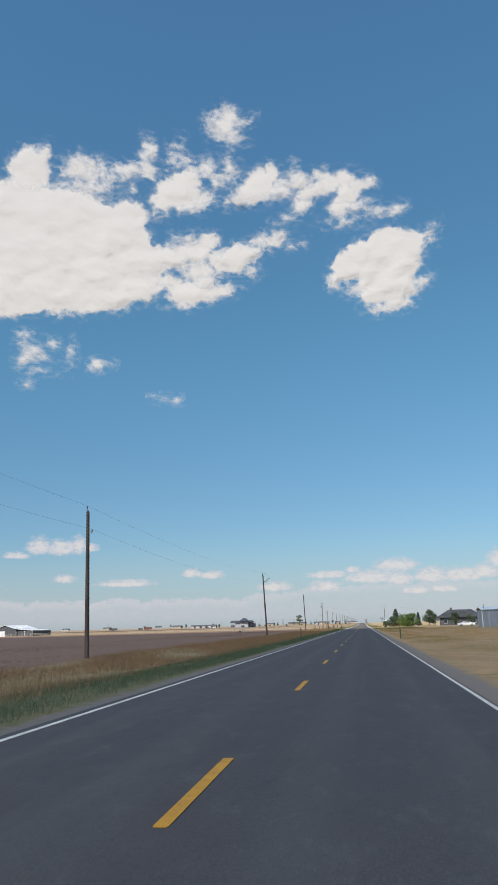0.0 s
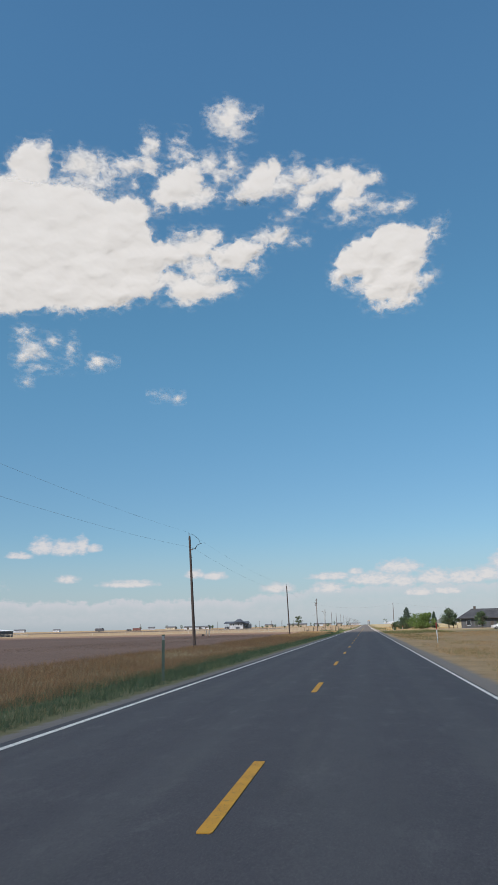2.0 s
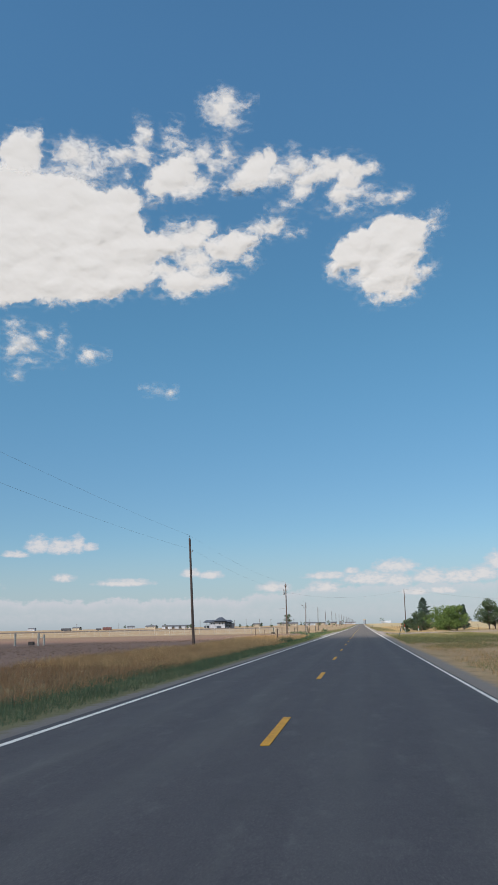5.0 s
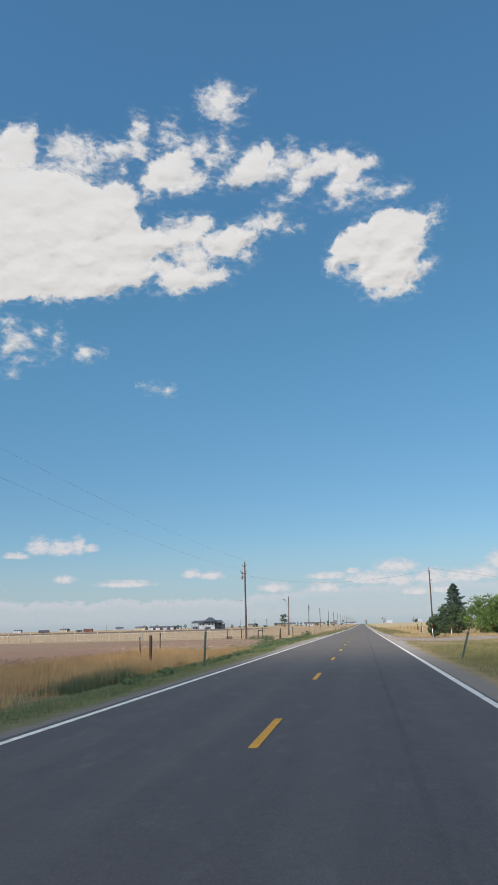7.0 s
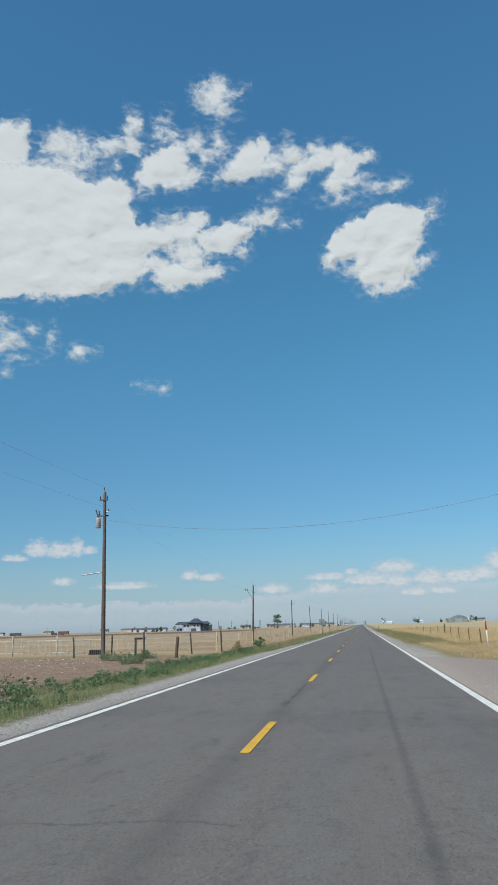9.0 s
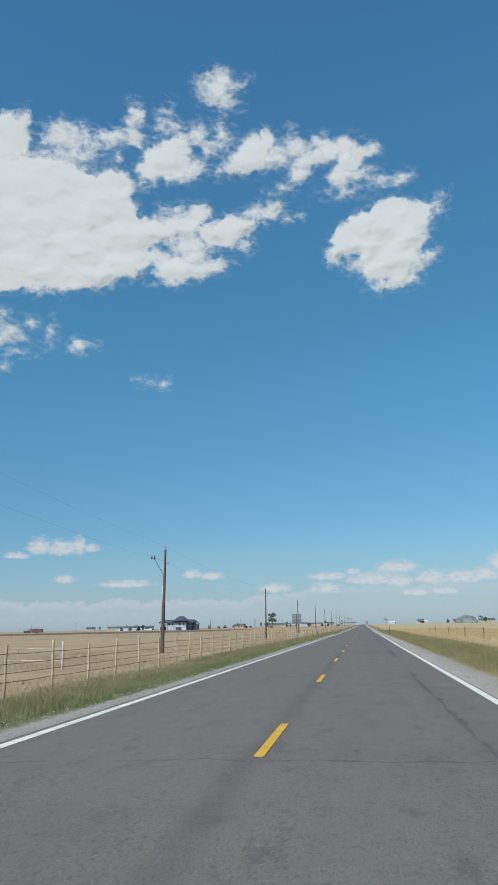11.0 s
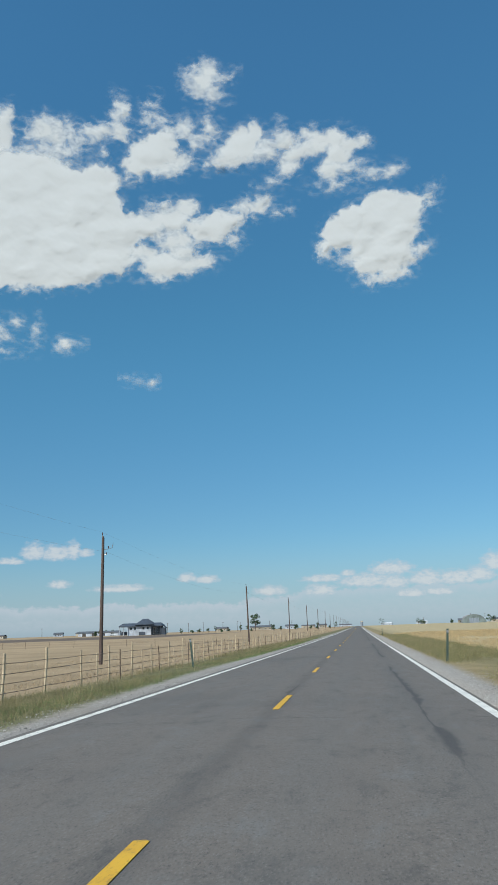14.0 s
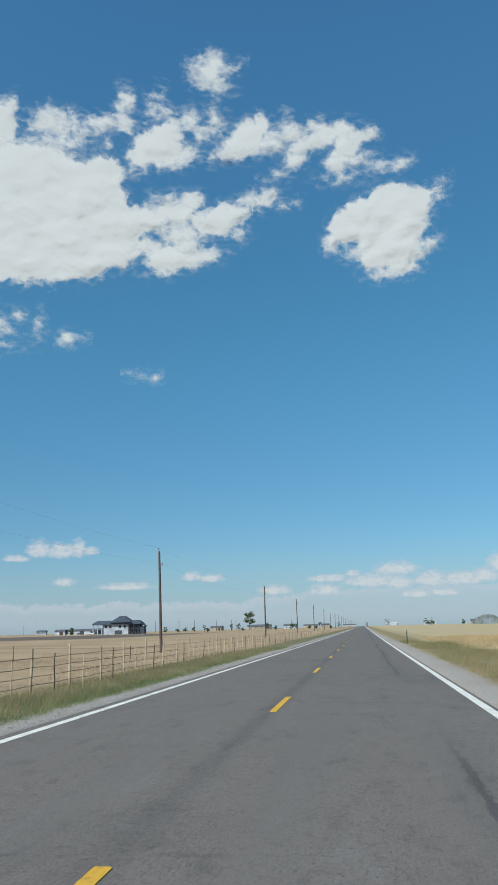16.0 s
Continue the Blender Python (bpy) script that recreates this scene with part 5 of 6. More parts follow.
def lay_grass(name, label, mat, n, x0, x1, y0, y1, h0, h1, wide, seed, tuft=5, keep=None, lean=0.35, short=False):
    """n tufts of curved blades on a stretch of verge, as one mesh of stuff."""
    g_ = np.random.default_rng(seed)
    cx, cy = g_.uniform(x0, x1, n), g_.uniform(y0, y1, n)
    # uneven cover: thin out by a smooth wave pattern
    wave = np.sin(cx * 0.9 + 1.7 * np.sin(cy * 0.13)) + np.sin(cy * 0.31 + 2.1 * np.sin(cx * 0.5)) + np.sin(cy * 0.067 + seed)
    sel = wave + g_.normal(0, 0.9, n) > (-1.0 if keep is None else keep)
    cx, cy, wave = cx[sel], cy[sel], wave[sel]
    m_ = len(cx) * tuft
    sc = np.repeat(g_.uniform(0.7, 1.15, len(cx)) * (1 + 0.10 * wave), tuft)
    bx = np.repeat(cx, tuft) + g_.normal(0, 0.09, m_)
    by = np.repeat(cy, tuft) + g_.normal(0, 0.09, m_)
    h = g_.uniform(h0, h1, m_) * sc
    a = g_.uniform(0, 2 * math.pi, m_)
    ln = h * g_.uniform(0.05, lean, m_)
    ux, uy = np.cos(a), np.sin(a)
    t_ = g_.uniform(0, 2 * math.pi, m_)
    sx, sy = np.cos(t_) * wide * 0.5, np.sin(t_) * wide * 0.5
    bz = np.interp(np.abs(bx), LAND_X, LAND_Z) - 0.06 + np.where(by > 450, 0.000005 * np.clip(by - 450, 0, 300) ** 2 + 0.003 * np.clip(by - 750, 0, None), 0) + dip(bx, by)
    if short:
        v = np.empty((m_, 3, 3), np.float32)
        v[:, 0] = np.stack([bx - sx, by - sy, bz], 1)
        v[:, 1] = np.stack([bx + sx, by + sy, bz], 1)
        v[:, 2] = np.stack([bx + ux * ln, by + uy * ln, bz + h], 1)
        me = bpy.data.meshes.new(name)
        me.vertices.add(3 * m_)
        me.vertices.foreach_set("co", v.ravel())
        me.loops.add(3 * m_)
        me.loops.foreach_set("vertex_index", np.arange(3 * m_, dtype=np.int32))
        me.polygons.add(m_)
        me.polygons.foreach_set("loop_start", np.arange(0, 3 * m_, 3, dtype=np.int32))
        me.update()
        me.validate()
        me.materials.append(mat)
        return tagged(new(name, me), label, "grass", kind="stuff")
    v = np.empty((m_, 5, 3), np.float32)
    v[:, 0] = np.stack([bx - sx, by - sy, bz], 1)
    v[:, 1] = np.stack([bx + sx, by + sy, bz], 1)
    v[:, 2] = np.stack([bx + ux * ln * 0.35 + sx * 0.8, by + uy * ln * 0.35 + sy * 0.8, bz + h * 0.6], 1)
    v[:, 3] = np.stack([bx + ux * ln * 0.35 - sx * 0.8, by + uy * ln * 0.35 - sy * 0.8, bz + h * 0.6], 1)
    v[:, 4] = np.stack([bx + ux * ln, by + uy * ln, bz + h], 1)
    idx = np.arange(m_, dtype=np.int32)[:, None] * 5
    loops = np.concatenate([idx + np.array([0, 1, 2, 3]), idx + np.array([3, 2, 4])], 1).ravel()
    me = bpy.data.meshes.new(name)
    me.vertices.add(5 * m_)
    me.vertices.foreach_set("co", v.ravel())
    me.loops.add(7 * m_)
    me.loops.foreach_set("vertex_index", loops)
    me.polygons.add(2 * m_)
    me.polygons.foreach_set("loop_start", (np.arange(m_, dtype=np.int32)[:, None] * 7 + np.array([0, 4], np.int32)).ravel())
    me.update()
    me.validate()
    me.materials.append(mat)
    return tagged(new(name, me), label, "grass", kind="stuff")


# left verge, first the dull stretch along the ploughed field
lay_grass("verge_grass", "deep green roadside grass along the ploughed field", GRASS_DEEP, 40000, -7.4, -4.55, 0, 216, 0.06, 0.28, 0.012, 1, 6, -2.2, 0.8, True)
lay_grass("verge_grass", "dry brown roadside grass along the ploughed field", GRASS_DRY, 52000, -14.2, -6.2, 0, 240, 0.14, 0.42, 0.011, 2, 6, -1.9, 0.8, True)
lay_grass("dry_grass", "tall golden dry grass along the field edge", GRASS_ORANGE, 34000, -14.0, -6.4, 188, 272, 0.20, 0.55, 0.008, 3, 6, -1.2, 0.8, True)
lay_grass("weeds", "low green weeds along the shoulder", WEED, 16000, -9.0, -5.0, 225, 345, 0.03, 0.14, 0.014, 4, 7, 0.6, 1.2, True)
lay_grass("verge_grass", "short dull green grass along the shoulder", GRASS_GREEN, 14000, -6.4, -4.6, 205, 272, 0.04, 0.16, 0.010, 21, 6, -1.2, 0.9, True)
lay_grass("tall_grass", "tall dark green grass clump in tawny grass", GRASS_DEEP, 500, -7.3, -6.1, 236, 243, 0.25, 0.60, 0.010, 22, 7, -2.5, 0.5, True)
lay_grass("verge_grass", "fresh green grass among weeds by the pen", GRASS_LIME, 20000, -9.0, -5.2, 266, 345, 0.05, 0.24, 0.011, 23, 6, -0.9, 0.9, True)
lay_grass("verge_grass", "half-dry grass among weeds by the pen", GRASS_MIX, 9000, -10.0, -5.0, 268, 345, 0.05, 0.22, 0.010, 24, 6, -0.2, 0.9, True)
wr = random.Random(77)
spots, sizes = [], []
for q in range(1100):
    y = wr.uniform(212, 345)
    x = -6.4 - abs(wr.gauss(0, 1.3)) if q % 3 else wr.uniform(-8.2, -5.5)
    if math.sin(y * 0.5) + math.sin(y * 0.23 + x) + wr.gauss(0, 0.6) < -0.9:
        continue
    s_ = wr.uniform(0.08, 0.24)
    if y < 266:
        if wr.random() < (0.93 if y < 238 else 0.6):
            continue
        x, s_ = -5.4 - abs(x + 6.4) % 1.5, s_ * 0.7
    spots.append((x, y, land(x, y) + s_ * 0.35))
    sizes.append(s_)
tagged(new("weeds", leaf_mesh("weeds", spots, sizes, 90, 0.045, WEED, 5, 0.8)), "clumps of leafy green weeds beside the shoulder", "weeds", kind="stuff")
for q, (x, y, h, sp, m_) in enumerate(((-7.6, 334.5, 0.95, 0.55, GRASS_MIX), (-7.0, 343.0, 0.8, 0.5, WEED), (-8.0, 352.0, 0.9, 0.6, WEED), (-10.6, 318.0, 0.42, 0.9, WEED), (-12.8, 322.0, 0.45, 1.0, WEED), (-11.6, 325.0, 0.5, 0.7, WEED), (-8.6, 299.0, 0.4, 1.0, WEED))):
    broadleaf("weed_bush", x, y, h, sp, m_, "ragged knee-high weed clump at the field edge", 200 + q, 60, 0.05, 16, 0.05, "weeds")
lay_grass("verge_grass", "half-dry grass between shoulder and wire fence", GRASS_MIX, 58000, -8.4, -5.0, 338, 560, 0.07, 0.32, 0.008, 5, 6, -1.2, 0.9, True)
lay_grass("verge_grass", "fresh green grass between shoulder and wire fence", GRASS_LIME, 44000, -6.5, -4.65, 330, 560, 0.04, 0.19, 0.009, 6, 6, -0.9, 1.1, True)
lay_grass("pasture_grass", "short dry pasture grass behind the fence", GRASS_TAN, 36000, -26.0, -7.9, 338, 560, 0.06, 0.2, 0.022, 7, 5, -0.8, 0.8, True)
# right verge
lay_grass("dry_grass", "short dry tan grass beside the road", GRASS_ORANGE, 40000, 5.0, 24.0, 5, 222, 0.06, 0.28, 0.012, 8, 6, -0.8, 0.9, True)
lay_grass("verge_grass", "patches of green grass beside the road", GRASS_OLIVE, 14000, 5.2, 10.5, 8, 282, 0.06, 0.24, 0.013, 9, 6, 0.5, 0.8, True)
lay_grass("verge_grass", "half-dry grass in front of the shrubs", GRASS_OLIVE, 40000, 4.8, 18.0, 208, 290, 0.06, 0.28, 0.011, 10, 6, -1.0, 0.7, True)
lay_grass("dry_grass", "dry grass round the driveway and cable markers", GRASS_GOLD, 16000, 6.0, 18.0, 314, 354, 0.06, 0.30, 0.012, 11, 6, -1.0, 0.6, True)
lay_grass("verge_grass", "tall half-dry verge grass before the wheat", GRASS_MIX, 56000, 4.95, 9.0, 346, 570, 0.10, 0.44, 0.009, 12, 6, -1.0, 0.6, True)
lay_grass("verge_grass", "green verge grass before the wheat", GRASS_OLIVE, 36000, 5.1, 9.4, 335, 570, 0.10, 0.40, 0.011, 13, 6, 0.0, 0.6, True)
lay_grass("wheat", "ripe golden wheat stubble beyond the verge", GRASS_GOLD, 50000, 8.6, 32.0, 348, 600, 0.15, 0.42, 0.022, 14, 6, -1.4, 0.5, True)

# ---- clods and stones ----


def scatter_lumps(name, label, mat, n, x0, x1, y0, y1, s0, s1, seed):
    g_ = np.random.default_rng(seed)
    base = np.array([(1, 0, 0), (0, 1, 0), (-1, 0, 0), (0, -1, 0), (0, 0, 1), (0, 0, -1)], float)
    tri = np.array([(0, 1, 4), (1, 2, 4), (2, 3, 4), (3, 0, 4), (1, 0, 5), (2, 1, 5), (3, 2, 5), (0, 3, 5)])
    px, py = g_.uniform(x0, x1, n), g_.uniform(y0, y1, n)
    pz = np.interp(np.abs(px), LAND_X, LAND_Z) + np.where(py > 450, 0.000005 * np.clip(py - 450, 0, 300) ** 2, 0)
    s_ = g_.uniform(s0, s1, n) ** 1.0
    v = base[None] * (s_[:, None, None] * g_.uniform(0.6, 1.3, (n, 6, 1))) * np.array([1, 1, 0.6])
    v += np.stack([px, py, pz], 1)[:, None]
    f = (tri[None] + 6 * np.arange(n)[:, None, None]).reshape(-1, 3)
    me = bpy.data.meshes.new(name)
    me.from_pydata(v.reshape(-1, 3).tolist(), [], f.tolist())
    me.materials.append(mat)
    return tagged(new(name, me), label, "stones", kind="stuff")


CLOD = material("dry_soil_clods", (0.29, 0.185, 0.128), (0.19, 0.122, 0.087), 6.0, 0.95, 0.4, island=True)
STONE = material("grey_gravel_stones", (0.42, 0.375, 0.33), (0.28, 0.25, 0.22), 8.0, 0.9, 0.3, island=True, spread=0.4)
LITTER = material("pale_dry_litter", (0.45, 0.38, 0.26), (0.30, 0.23, 0.15), 8.0, 0.9, 0.3, island=True, spread=0.4)
scatter_lumps("soil_clods", "brown soil clods of the ploughed field", CLOD, 16000, -34, -13.5, 0, 328, 0.02, 0.085, 1)
scatter_lumps("soil_clods", "brown soil clods on bare ground by the pen", CLOD, 7000, -24, -8, 282, 328, 0.03, 0.11, 2)
scatter_lumps("dry_litter", "pale dry stalks and litter on bare ground", LITTER, 3600, -20, -8.0, 280, 328, 0.02, 0.09, 3)
scatter_lumps("gravel", "loose grey gravel on the left shoulder", STONE, 11000, -5.3, -3.95, 255, 580, 0.008, 0.026, 4)
scatter_lumps("gravel", "loose grey gravel on the right shoulder", STONE, 15000, 3.85, 5.5, 270, 580, 0.008, 0.026, 5)
scatter_lumps("gravel", "loose gravel of the farm driveway", STONE, 5000, 4.2, 16, 286, 313, 0.010, 0.032, 6)

# ---- clouds ----
HUB = Vector((1.41, 261.5, 1.4))
LAYER_WAY = np.array((math.sin(radians(-10)) * math.cos(radians(29)), math.cos(radians(-10)) * math.cos(radians(29)), math.sin(radians(29))))
LAYER_FACE = np.array(sun_from) * 0.4 - LAYER_WAY
LAYER_FACE /= np.linalg.norm(LAYER_FACE)


def lattice(x, y, seed):
    """Smooth gradient noise, about -0.7 to 0.7."""
    xi, yi = np.floor(x).astype(np.int64), np.floor(y).astype(np.int64)
    xf, yf = x - xi, y - yi
    u, v = xf * xf * xf * (xf * (xf * 6 - 15) + 10), yf * yf * yf * (yf * (yf * 6 - 15) + 10)

    def corner(i, j):
        h = (xi + i) * 374761393 + (yi + j) * 668265263 + seed * 974711
        h = (h ^ (h >> 13)) * 1274126177 & 0x7FFFFFFF
        ang = ((h ^ (h >> 16)) & 0xFFFF) * (2 * math.pi / 65536)
        return np.cos(ang) * (xf - i) + np.sin(ang) * (yf - j)

    low, high = corner(0, 0) * (1 - u) + corner(1, 0) * u, corner(0, 1) * (1 - u) + corner(1, 1) * u
    return low * (1 - v) + high * v


def layered(x, y, seed, octaves, gain=0.5, puffy=False):
    total, amp, peak = np.zeros_like(x), 1.0, 0.0
    for o in range(octaves):
        n_ = lattice(x, y, seed + 17 * o)
        total += amp * ((0.38 - np.abs(n_) * 1.9) if puffy else n_ * 1.4)
        peak += amp
        x, y, amp = x * 2.03 + 0.37 * y, y * 2.03 - 0.37 * x, amp * gain
    return total / peak


def ramp(v, lo, hi):
    f = np.clip((v - lo) / (hi - lo), 0, 1)
    return f * f * (3 - 2 * f)


def cloud(puffs, label, far_m=4510.0, cell=0.05, seed=0, size=1.0, relief=0.21, fray=1.0):
    """A cumulus cloud as one thin relief sheet with a billowing, frayed rim, shaped to fit the camera's view; puffs:
    azimuth, elevation, half width, half height in degrees seen from HUB, body, tilt.
    """
    b = np.array(puffs, float)
    a0, e0 = b[:, 0].mean(), b[:, 1].mean()
    way_ = Vector((math.sin(radians(a0)) * math.cos(radians(e0)), math.cos(radians(a0)) * math.cos(radians(e0)), math.sin(radians(e0))))
    side = Vector((math.cos(radians(a0)), -math.sin(radians(a0)), 0))
    up = side.cross(way_)
    az_, el_ = np.radians(b[:, 0]), np.radians(b[:, 1])
    to = np.stack([np.sin(az_) * np.cos(el_), np.cos(az_) * np.cos(el_), np.sin(el_)], 1)
    deep = to @ np.array(way_)
    bx, by = np.degrees(to @ np.array(side) / deep), np.degrees(to @ np.array(up) / deep)
    rx, ry = b[:, 2] / deep, b[:, 3] / deep
    pad = 0.9 * size
    big = np.maximum(rx, ry)
    x0, y0 = min(bx - big) - pad, min(by - big) - pad
    nx, ny = int((max(bx + big) + pad - x0) / cell) + 2, int((max(by + big) + pad - y0) / cell) + 2
    gx, gy = np.meshgrid(x0 + cell * np.arange(nx), y0 + cell * np.arange(ny))
    # drifting folds bend the rim before the finer billows eat into it
    wx = gx + 0.42 * size * layered(gx * 0.75, gy * 0.75, seed * 91 + 1, 3)
    wy = gy + 0.32 * size * layered(gx * 0.75, gy * 0.75, seed * 91 + 2, 3)
    inside = np.full_like(gx, -9.0)
    mass, body = np.full_like(gx, 1e-9), np.zeros_like(gx)
    for cx, cy, sx, sy, st, ti in zip(bx, by, rx, ry, b[:, 4], np.radians(b[:, 5])):
        dx_, dy_ = (wx - cx) * math.cos(ti) + (wy - cy) * math.sin(ti), (wy - cy) * math.cos(ti) - (wx - cx) * math.sin(ti)
        q = (1 - np.sqrt((dx_ / sx) ** 2 + (dy_ / sy) ** 2)) * min(sx, sy)
        h = np.clip(0.5 + 0.5 * (inside - q) / 0.25, 0, 1)
        inside = q * (1 - h) + inside * h + 0.25 * h * (1 - h)
        pull = np.exp(np.clip(q * 4.0, -9, 4)) * (0.3 + st)
        mass += pull
        body += pull * st
    body /= mass
    curls = layered(wx * 1.1, wy * 1.3, seed * 91 + 3, 6, 0.55, True)
    wisps = layered(wx * 1.5 + 0.5 * wy, wy * 2.6, seed * 91 + 4, 6, 0.6)
    thick = inside + size * (0.42 * fray * curls + 0.24 * wisps * (1.3 - body)) + 0.10 - 0.05 * fray
    cover = ramp(thick, -0.10, 0.22 + 0.50 * (1.05 - body))
    cover *= np.clip(body * 1.04 + (0.55 * wisps + 0.45 * curls) * (1.25 - body) * 1.6 + 0.35 * ramp(inside, 0.15, 0.9), 0, 1)
    cover += 0.42 * ramp(inside + 0.5 * size * wisps, -0.55, 0.25) * np.clip(0.25 + 1.5 * wisps, 0, 1) * (1 - cover)
    cover[[0, -1]], cover[:, [0, -1]] = 0, 0
    # the sheet swells towards the eye in rounded heaps and has no back
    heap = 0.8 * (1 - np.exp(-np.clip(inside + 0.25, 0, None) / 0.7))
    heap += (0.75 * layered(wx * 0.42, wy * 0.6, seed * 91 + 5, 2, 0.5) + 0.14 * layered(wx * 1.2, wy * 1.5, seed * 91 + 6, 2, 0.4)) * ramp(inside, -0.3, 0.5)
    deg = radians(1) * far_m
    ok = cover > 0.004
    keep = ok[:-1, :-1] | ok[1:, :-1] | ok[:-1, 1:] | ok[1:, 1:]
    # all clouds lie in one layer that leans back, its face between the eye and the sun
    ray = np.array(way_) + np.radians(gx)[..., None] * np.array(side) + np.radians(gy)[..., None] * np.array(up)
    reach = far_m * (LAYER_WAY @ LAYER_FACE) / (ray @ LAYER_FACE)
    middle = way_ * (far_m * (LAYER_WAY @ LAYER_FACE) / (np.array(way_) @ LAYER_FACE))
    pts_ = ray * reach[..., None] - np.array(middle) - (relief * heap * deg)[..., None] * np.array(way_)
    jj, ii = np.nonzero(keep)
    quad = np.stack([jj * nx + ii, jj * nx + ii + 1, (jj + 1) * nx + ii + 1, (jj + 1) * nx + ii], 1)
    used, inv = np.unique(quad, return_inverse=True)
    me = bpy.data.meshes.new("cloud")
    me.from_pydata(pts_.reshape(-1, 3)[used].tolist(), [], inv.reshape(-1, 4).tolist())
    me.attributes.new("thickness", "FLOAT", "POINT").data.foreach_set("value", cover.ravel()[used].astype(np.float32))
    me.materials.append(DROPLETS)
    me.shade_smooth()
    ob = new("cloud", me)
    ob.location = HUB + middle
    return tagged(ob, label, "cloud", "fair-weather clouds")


BANK = ((-28.9, 27.1, 7.09, 4.66, 1, 0), (-23.6, 28.1, 5.34, 3.82, 1, 0), (-19.8, 28.6, 3.29, 2.51, 1, 0), (-17.9, 30.3, 1.54, 1.16, 1, 0), (-21.1, 26.2, 5.06, 2.80, 1, 0), (-24.4, 25.2, 5.00, 2.00, 1, 0),
        (-17.6, 27.0, 2.16, 2.16, 1, 0), (-16.0, 27.4, 1.57, 1.26, 0.9, 0), (-17.0, 25.8, 1.78, 1.38, 0.9, 0), (-23.7, 29.8, 3.60, 1.32, 1, 0), (-19.8, 24.7, 2.36, 0.71, 0.85, 0), (-24.1, 23.8, 2.32, 0.54, 0.85, 0), (-22.4, 23.3, 0.63, 0.23, 0.5, 0))
ARM = ((-14.6, 27.7, 1.77, 0.87, 0.9, 0), (-12.4, 28.1, 1.77, 0.87, 0.85, 0), (-11.2, 28.9, 0.79, 0.63, 0.9, 0), (-9.2, 27.7, 1.98, 0.99, 0.9, 20), (-7.9, 28.1, 0.99, 0.71, 0.85, 0), (-7.0, 28.8, 0.99, 0.47, 0.7, 30),
       (-5.6, 29.0, 1.06, 0.51, 0.8, 35), (-4.1, 28.5, 0.71, 0.24, 0.3, 10), (-7.7, 26.7, 0.60, 0.36, 0.6, 0), (-14.6, 25.9, 1.39, 0.59, 0.8, 0), (-12.8, 25.2, 1.68, 0.88, 0.95, 0), (-10.9, 25.2, 1.68, 0.56, 0.9, 15),
       (-11.9, 26.7, 1.39, 0.87, 0.7, 0), (-13.0, 29.0, 1.10, 0.55, 0.4, 10), (-13.3, 24.4, 0.88, 0.32, 0.8, 0), (-11.5, 26.0, 1.00, 0.80, 0.7, 0))
UPPER = ((-25.7, 32.7, 1.48, 1.66, 0.9, 0), (-24.7, 33.9, 0.52, 0.66, 0.8, 0), (-26.3, 31.4, 1.67, 1.04, 0.8, 0), (-23.8, 31.5, 2.25, 0.75, 0.45, 0), (-21.7, 33.2, 1.42, 1.05, 0.62, 0), (-21.1, 33.7, 0.94, 0.60, 0.68, 0),
         (-19.9, 33.1, 0.60, 0.90, 0.5, 0), (-21.2, 32.1, 1.89, 0.83, 0.42, 0), (-21.4, 31.0, 2.09, 0.76, 0.38, 0), (-17.7, 33.6, 1.59, 0.53, 0.75, 15), (-16.1, 33.6, 0.68, 0.57, 0.8, 0), (-16.2, 34.9, 0.64, 0.90, 0.7, 10),
         (-17.5, 32.3, 0.34, 0.46, 0.6, 0), (-19.1, 33.0, 0.83, 0.42, 0.5, 10), (-13.9, 34.7, 0.57, 1.06, 0.42, -10), (-13.1, 34.3, 0.76, 0.53, 0.32, 0))
MID_LEFT = ((-13.9, 32.2, 1.39, 0.96, 1, 0), (-13.2, 32.7, 1.34, 0.92, 1, 0), (-12.5, 33.3, 0.57, 0.92, 0.85, 0), (-14.8, 31.6, 1.08, 0.66, 0.9, 0), (-11.8, 31.8, 1.16, 0.54, 0.8, 15), (-12.8, 31.3, 1.05, 0.50, 0.7, 0),
            (-15.2, 30.7, 0.66, 0.31, 0.4, 0), (-11.1, 33.9, 0.65, 0.73, 0.7, 0), (-10.2, 33.3, 0.65, 0.46, 0.65, 0), (-10.4, 32.9, 0.39, 0.46, 0.62, 0), (-9.1, 33.8, 0.61, 0.69, 0.62, 0), (-9.5, 34.5, 0.61, 0.38, 0.38, 0),
            (-9.7, 33.3, 0.96, 0.46, 0.4, 0), (-9.3, 31.6, 0.58, 0.35, 0.45, 0), (-8.2, 31.7, 0.78, 0.39, 0.5, 0))
TOP = ((-9.8, 36.7, 1.20, 0.94, 0.58, 0), (-9.2, 37.2, 0.75, 0.82, 0.72, 0), (-8.0, 37.0, 0.71, 0.30, 0.68, 15), (-9.0, 36.1, 0.68, 0.79, 0.62, 0), (-8.3, 35.8, 0.38, 0.23, 0.45, 0), (-10.4, 37.2, 0.67, 0.52, 0.45, 0))
MID = ((-7.5, 32.4, 1.01, 0.85, 0.9, 0), (-6.6, 32.9, 0.96, 1.08, 0.95, 0), (-5.7, 33.5, 0.61, 0.73, 0.95, 0), (-7.1, 31.9, 1.40, 0.43, 0.8, 0), (-4.8, 32.3, 1.08, 0.54, 0.8, 0), (-4.5, 32.8, 0.85, 0.54, 0.7, 0),
       (-3.4, 32.9, 0.81, 0.58, 0.85, 0), (-3.8, 33.4, 0.38, 0.69, 0.6, 0), (-8.3, 32.0, 0.78, 0.47, 0.7, 0))
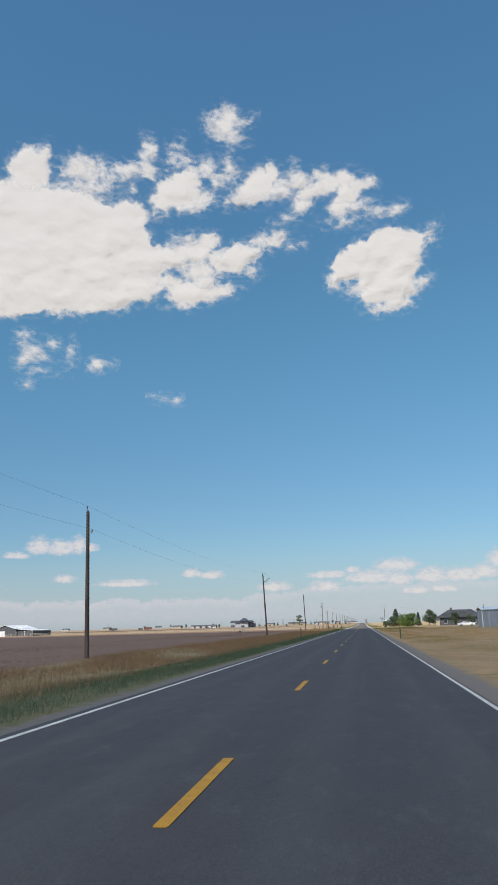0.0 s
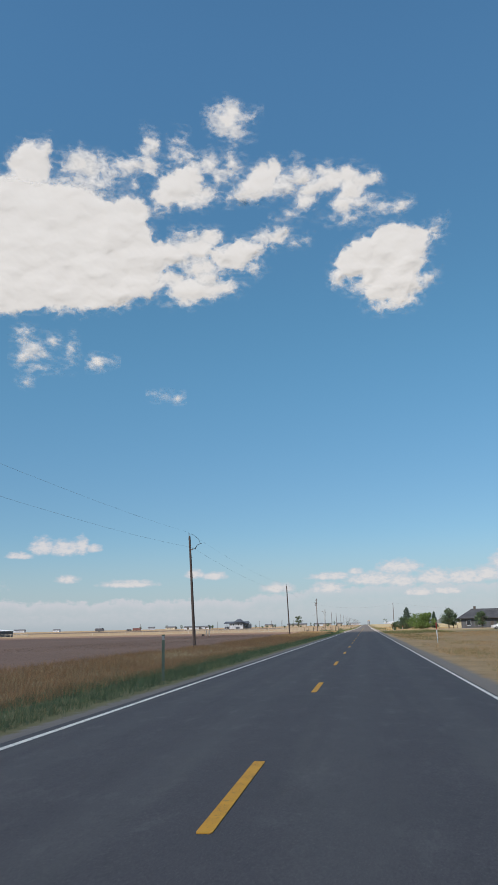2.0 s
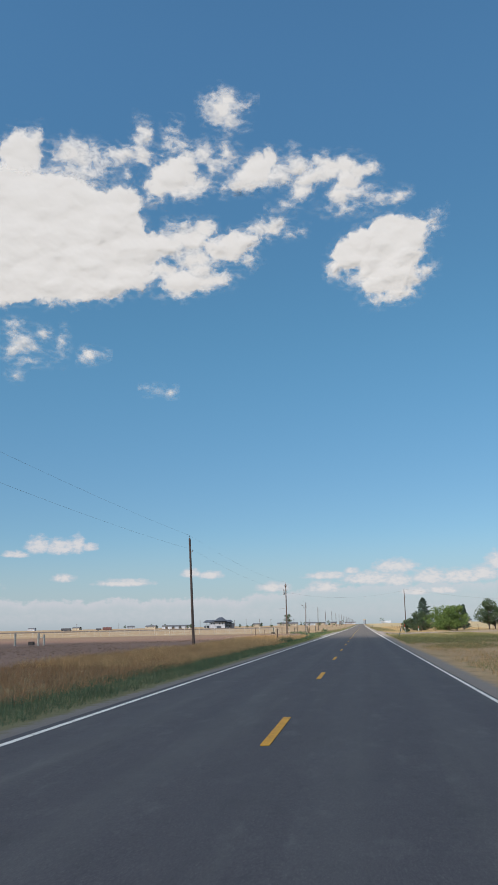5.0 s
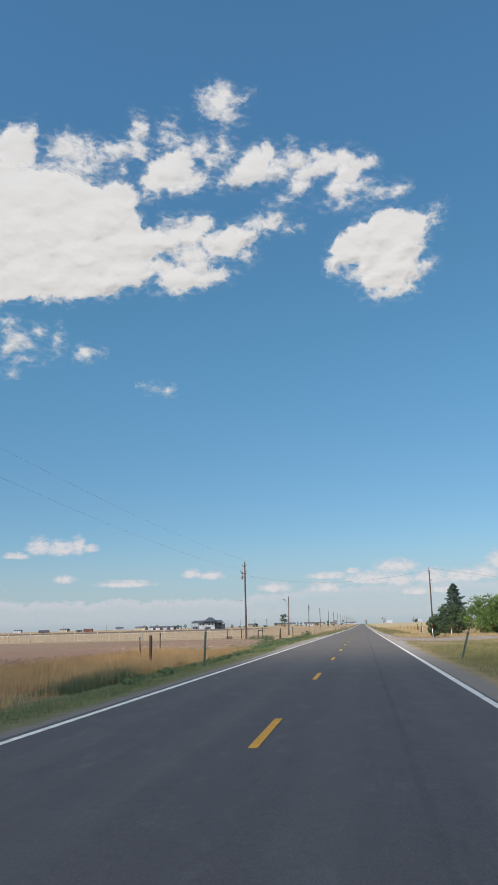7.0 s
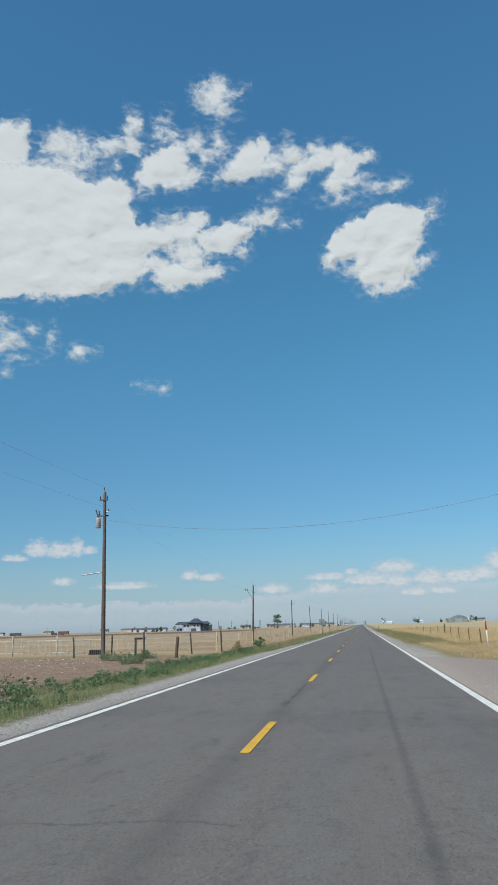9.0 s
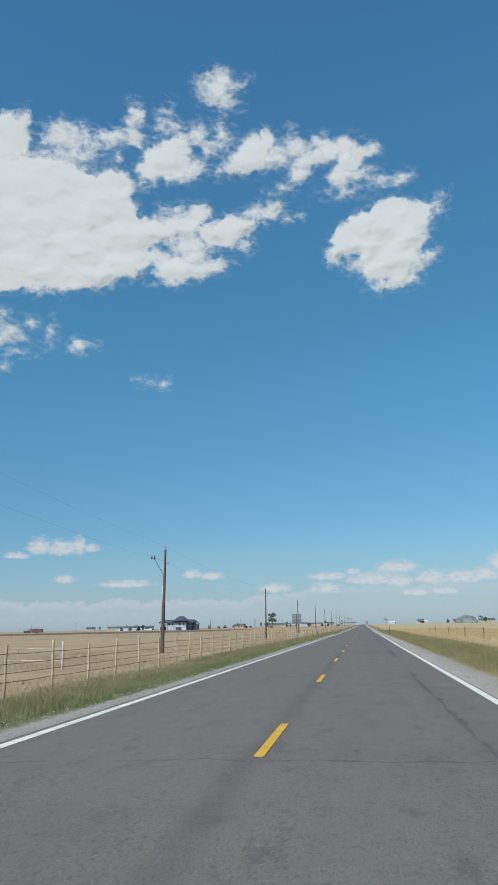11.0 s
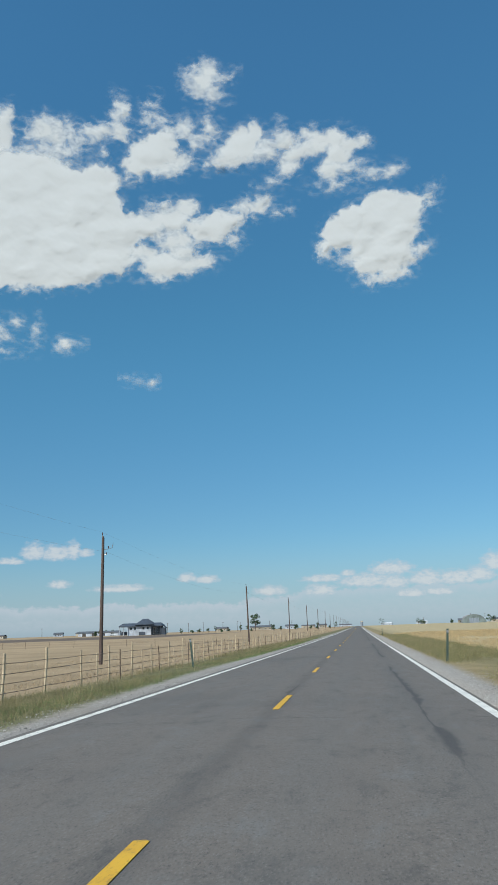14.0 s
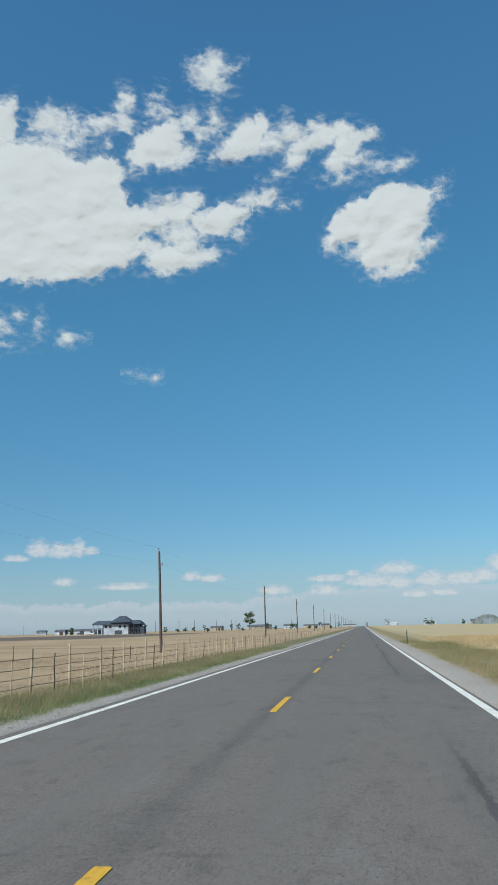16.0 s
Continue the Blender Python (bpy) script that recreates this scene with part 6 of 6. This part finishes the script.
MID_RIGHT = ((-0.9, 32.6, 1.54, 0.61, 0.9, 20), (0.5, 32.8, 0.88, 0.54, 0.95, 0), (1.6, 32.3, 0.80, 0.46, 0.9, 0), (2.6, 32.4, 0.50, 0.38, 0.8, 0), (0.7, 31.8, 0.92, 0.73, 0.95, 0), (0.1, 30.9, 0.81, 0.70, 0.9, 0),
             (-2.7, 32.0, 1.04, 0.54, 0.85, 35), (-3.2, 31.3, 0.85, 0.54, 0.75, 30), (-1.3, 33.2, 0.88, 0.42, 0.75, 0), (1.5, 30.9, 1.16, 0.46, 0.45, 0), (0.3, 29.9, 1.17, 0.39, 0.42, 0), (3.2, 30.3, 1.16, 0.35, 0.5, 0),
             (4.6, 30.4, 0.69, 0.46, 0.75, 20), (-4.8, 30.3, 0.78, 0.31, 0.45, 10))
ROUND = ((4.1, 27.6, 2.14, 1.56, 1, 0), (1.9, 27.4, 1.62, 1.15, 1, 0), (0.4, 26.7, 1.22, 1.03, 1, 0), (-0.7, 25.8, 0.56, 0.71, 0.8, 0), (5.4, 28.0, 1.39, 0.85, 0.95, 0), (7.0, 28.4, 0.69, 0.31, 0.58, 40),
         (7.3, 27.9, 0.38, 0.31, 0.5, 0), (4.4, 26.3, 1.64, 1.41, 1, 0), (2.6, 26.0, 1.6, 1.35, 0.95, 0), (2.5, 24.6, 1.2, 0.95, 0.95, 0), (3.8, 25.0, 1.77, 1.26, 1, 0), (1.0, 25.0, 0.85, 0.50, 0.4, 0),
         (4.2, 23.8, 1.07, 0.59, 0.8, 0), (2.9, 23.5, 0.99, 0.40, 0.7, 0), (5.4, 24.6, 1.06, 0.39, 0.7, 25), (6.4, 25.2, 0.58, 0.39, 0.65, 0))
SMALL_LEFT = ((-25.0, 20.3, 0.86, 0.62, 0.7, 0), (-24.2, 20.0, 0.55, 0.23, 0.55, -15), (-25.6, 21.3, 0.70, 0.54, 0.42, 0), (-25.6, 19.7, 0.58, 0.39, 0.68, 0), (-23.5, 21.0, 0.47, 0.43, 0.5, 0),
              (-22.1, 20.4, 0.32, 0.75, 0.38, 0), (-25.4, 18.0, 0.35, 0.31, 0.5, 0), (-24.7, 19.0, 0.78, 0.23, 0.22, 0))
WISP = ((-20.1, 19.7, 0.52, 0.48, 0.8, 0), (-19.1, 19.8, 0.44, 0.16, 0.4, 0), (-20.4, 19.4, 0.36, 0.24, 0.55, 0))
SCRAP = ((-13.8, 17.2, 0.37, 0.28, 0.8, 0), (-15.7, 17.4, 0.36, 0.14, 0.38, 0), (-14.9, 17.3, 0.24, 0.12, 0.28, 0))
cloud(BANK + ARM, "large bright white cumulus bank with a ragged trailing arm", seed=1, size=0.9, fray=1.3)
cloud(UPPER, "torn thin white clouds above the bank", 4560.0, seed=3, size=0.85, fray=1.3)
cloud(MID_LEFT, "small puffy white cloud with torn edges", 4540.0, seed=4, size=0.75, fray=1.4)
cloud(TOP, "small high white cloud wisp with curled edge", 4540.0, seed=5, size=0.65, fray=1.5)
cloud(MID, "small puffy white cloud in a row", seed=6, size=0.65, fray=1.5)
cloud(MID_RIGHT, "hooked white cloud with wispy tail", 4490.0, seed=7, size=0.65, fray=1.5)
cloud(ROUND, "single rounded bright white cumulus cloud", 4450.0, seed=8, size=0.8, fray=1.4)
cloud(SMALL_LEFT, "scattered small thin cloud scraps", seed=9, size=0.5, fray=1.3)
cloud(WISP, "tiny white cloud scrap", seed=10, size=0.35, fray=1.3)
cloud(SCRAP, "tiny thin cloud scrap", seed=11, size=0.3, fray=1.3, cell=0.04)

# thin cloud overhead, out of view, added to shade the first stretch of road
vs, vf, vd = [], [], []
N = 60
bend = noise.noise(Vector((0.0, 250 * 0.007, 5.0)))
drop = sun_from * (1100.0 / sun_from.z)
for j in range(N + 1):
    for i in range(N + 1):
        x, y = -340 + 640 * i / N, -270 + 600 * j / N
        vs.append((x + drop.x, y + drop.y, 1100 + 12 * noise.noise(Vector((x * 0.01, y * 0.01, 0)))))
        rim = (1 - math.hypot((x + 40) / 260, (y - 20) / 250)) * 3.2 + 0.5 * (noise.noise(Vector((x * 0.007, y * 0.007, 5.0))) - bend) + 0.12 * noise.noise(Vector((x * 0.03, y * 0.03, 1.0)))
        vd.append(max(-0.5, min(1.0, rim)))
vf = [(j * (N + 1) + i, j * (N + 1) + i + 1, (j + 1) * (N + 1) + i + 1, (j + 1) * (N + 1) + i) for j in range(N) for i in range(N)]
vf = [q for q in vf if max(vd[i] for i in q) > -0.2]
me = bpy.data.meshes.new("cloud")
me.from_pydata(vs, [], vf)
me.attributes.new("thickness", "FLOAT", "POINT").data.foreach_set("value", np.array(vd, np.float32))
me.materials.append(SHADE_VEIL)
tagged(new("cloud", me), "thin unseen cloud veil added to shade the first stretch of road", "cloud", "fair-weather clouds")
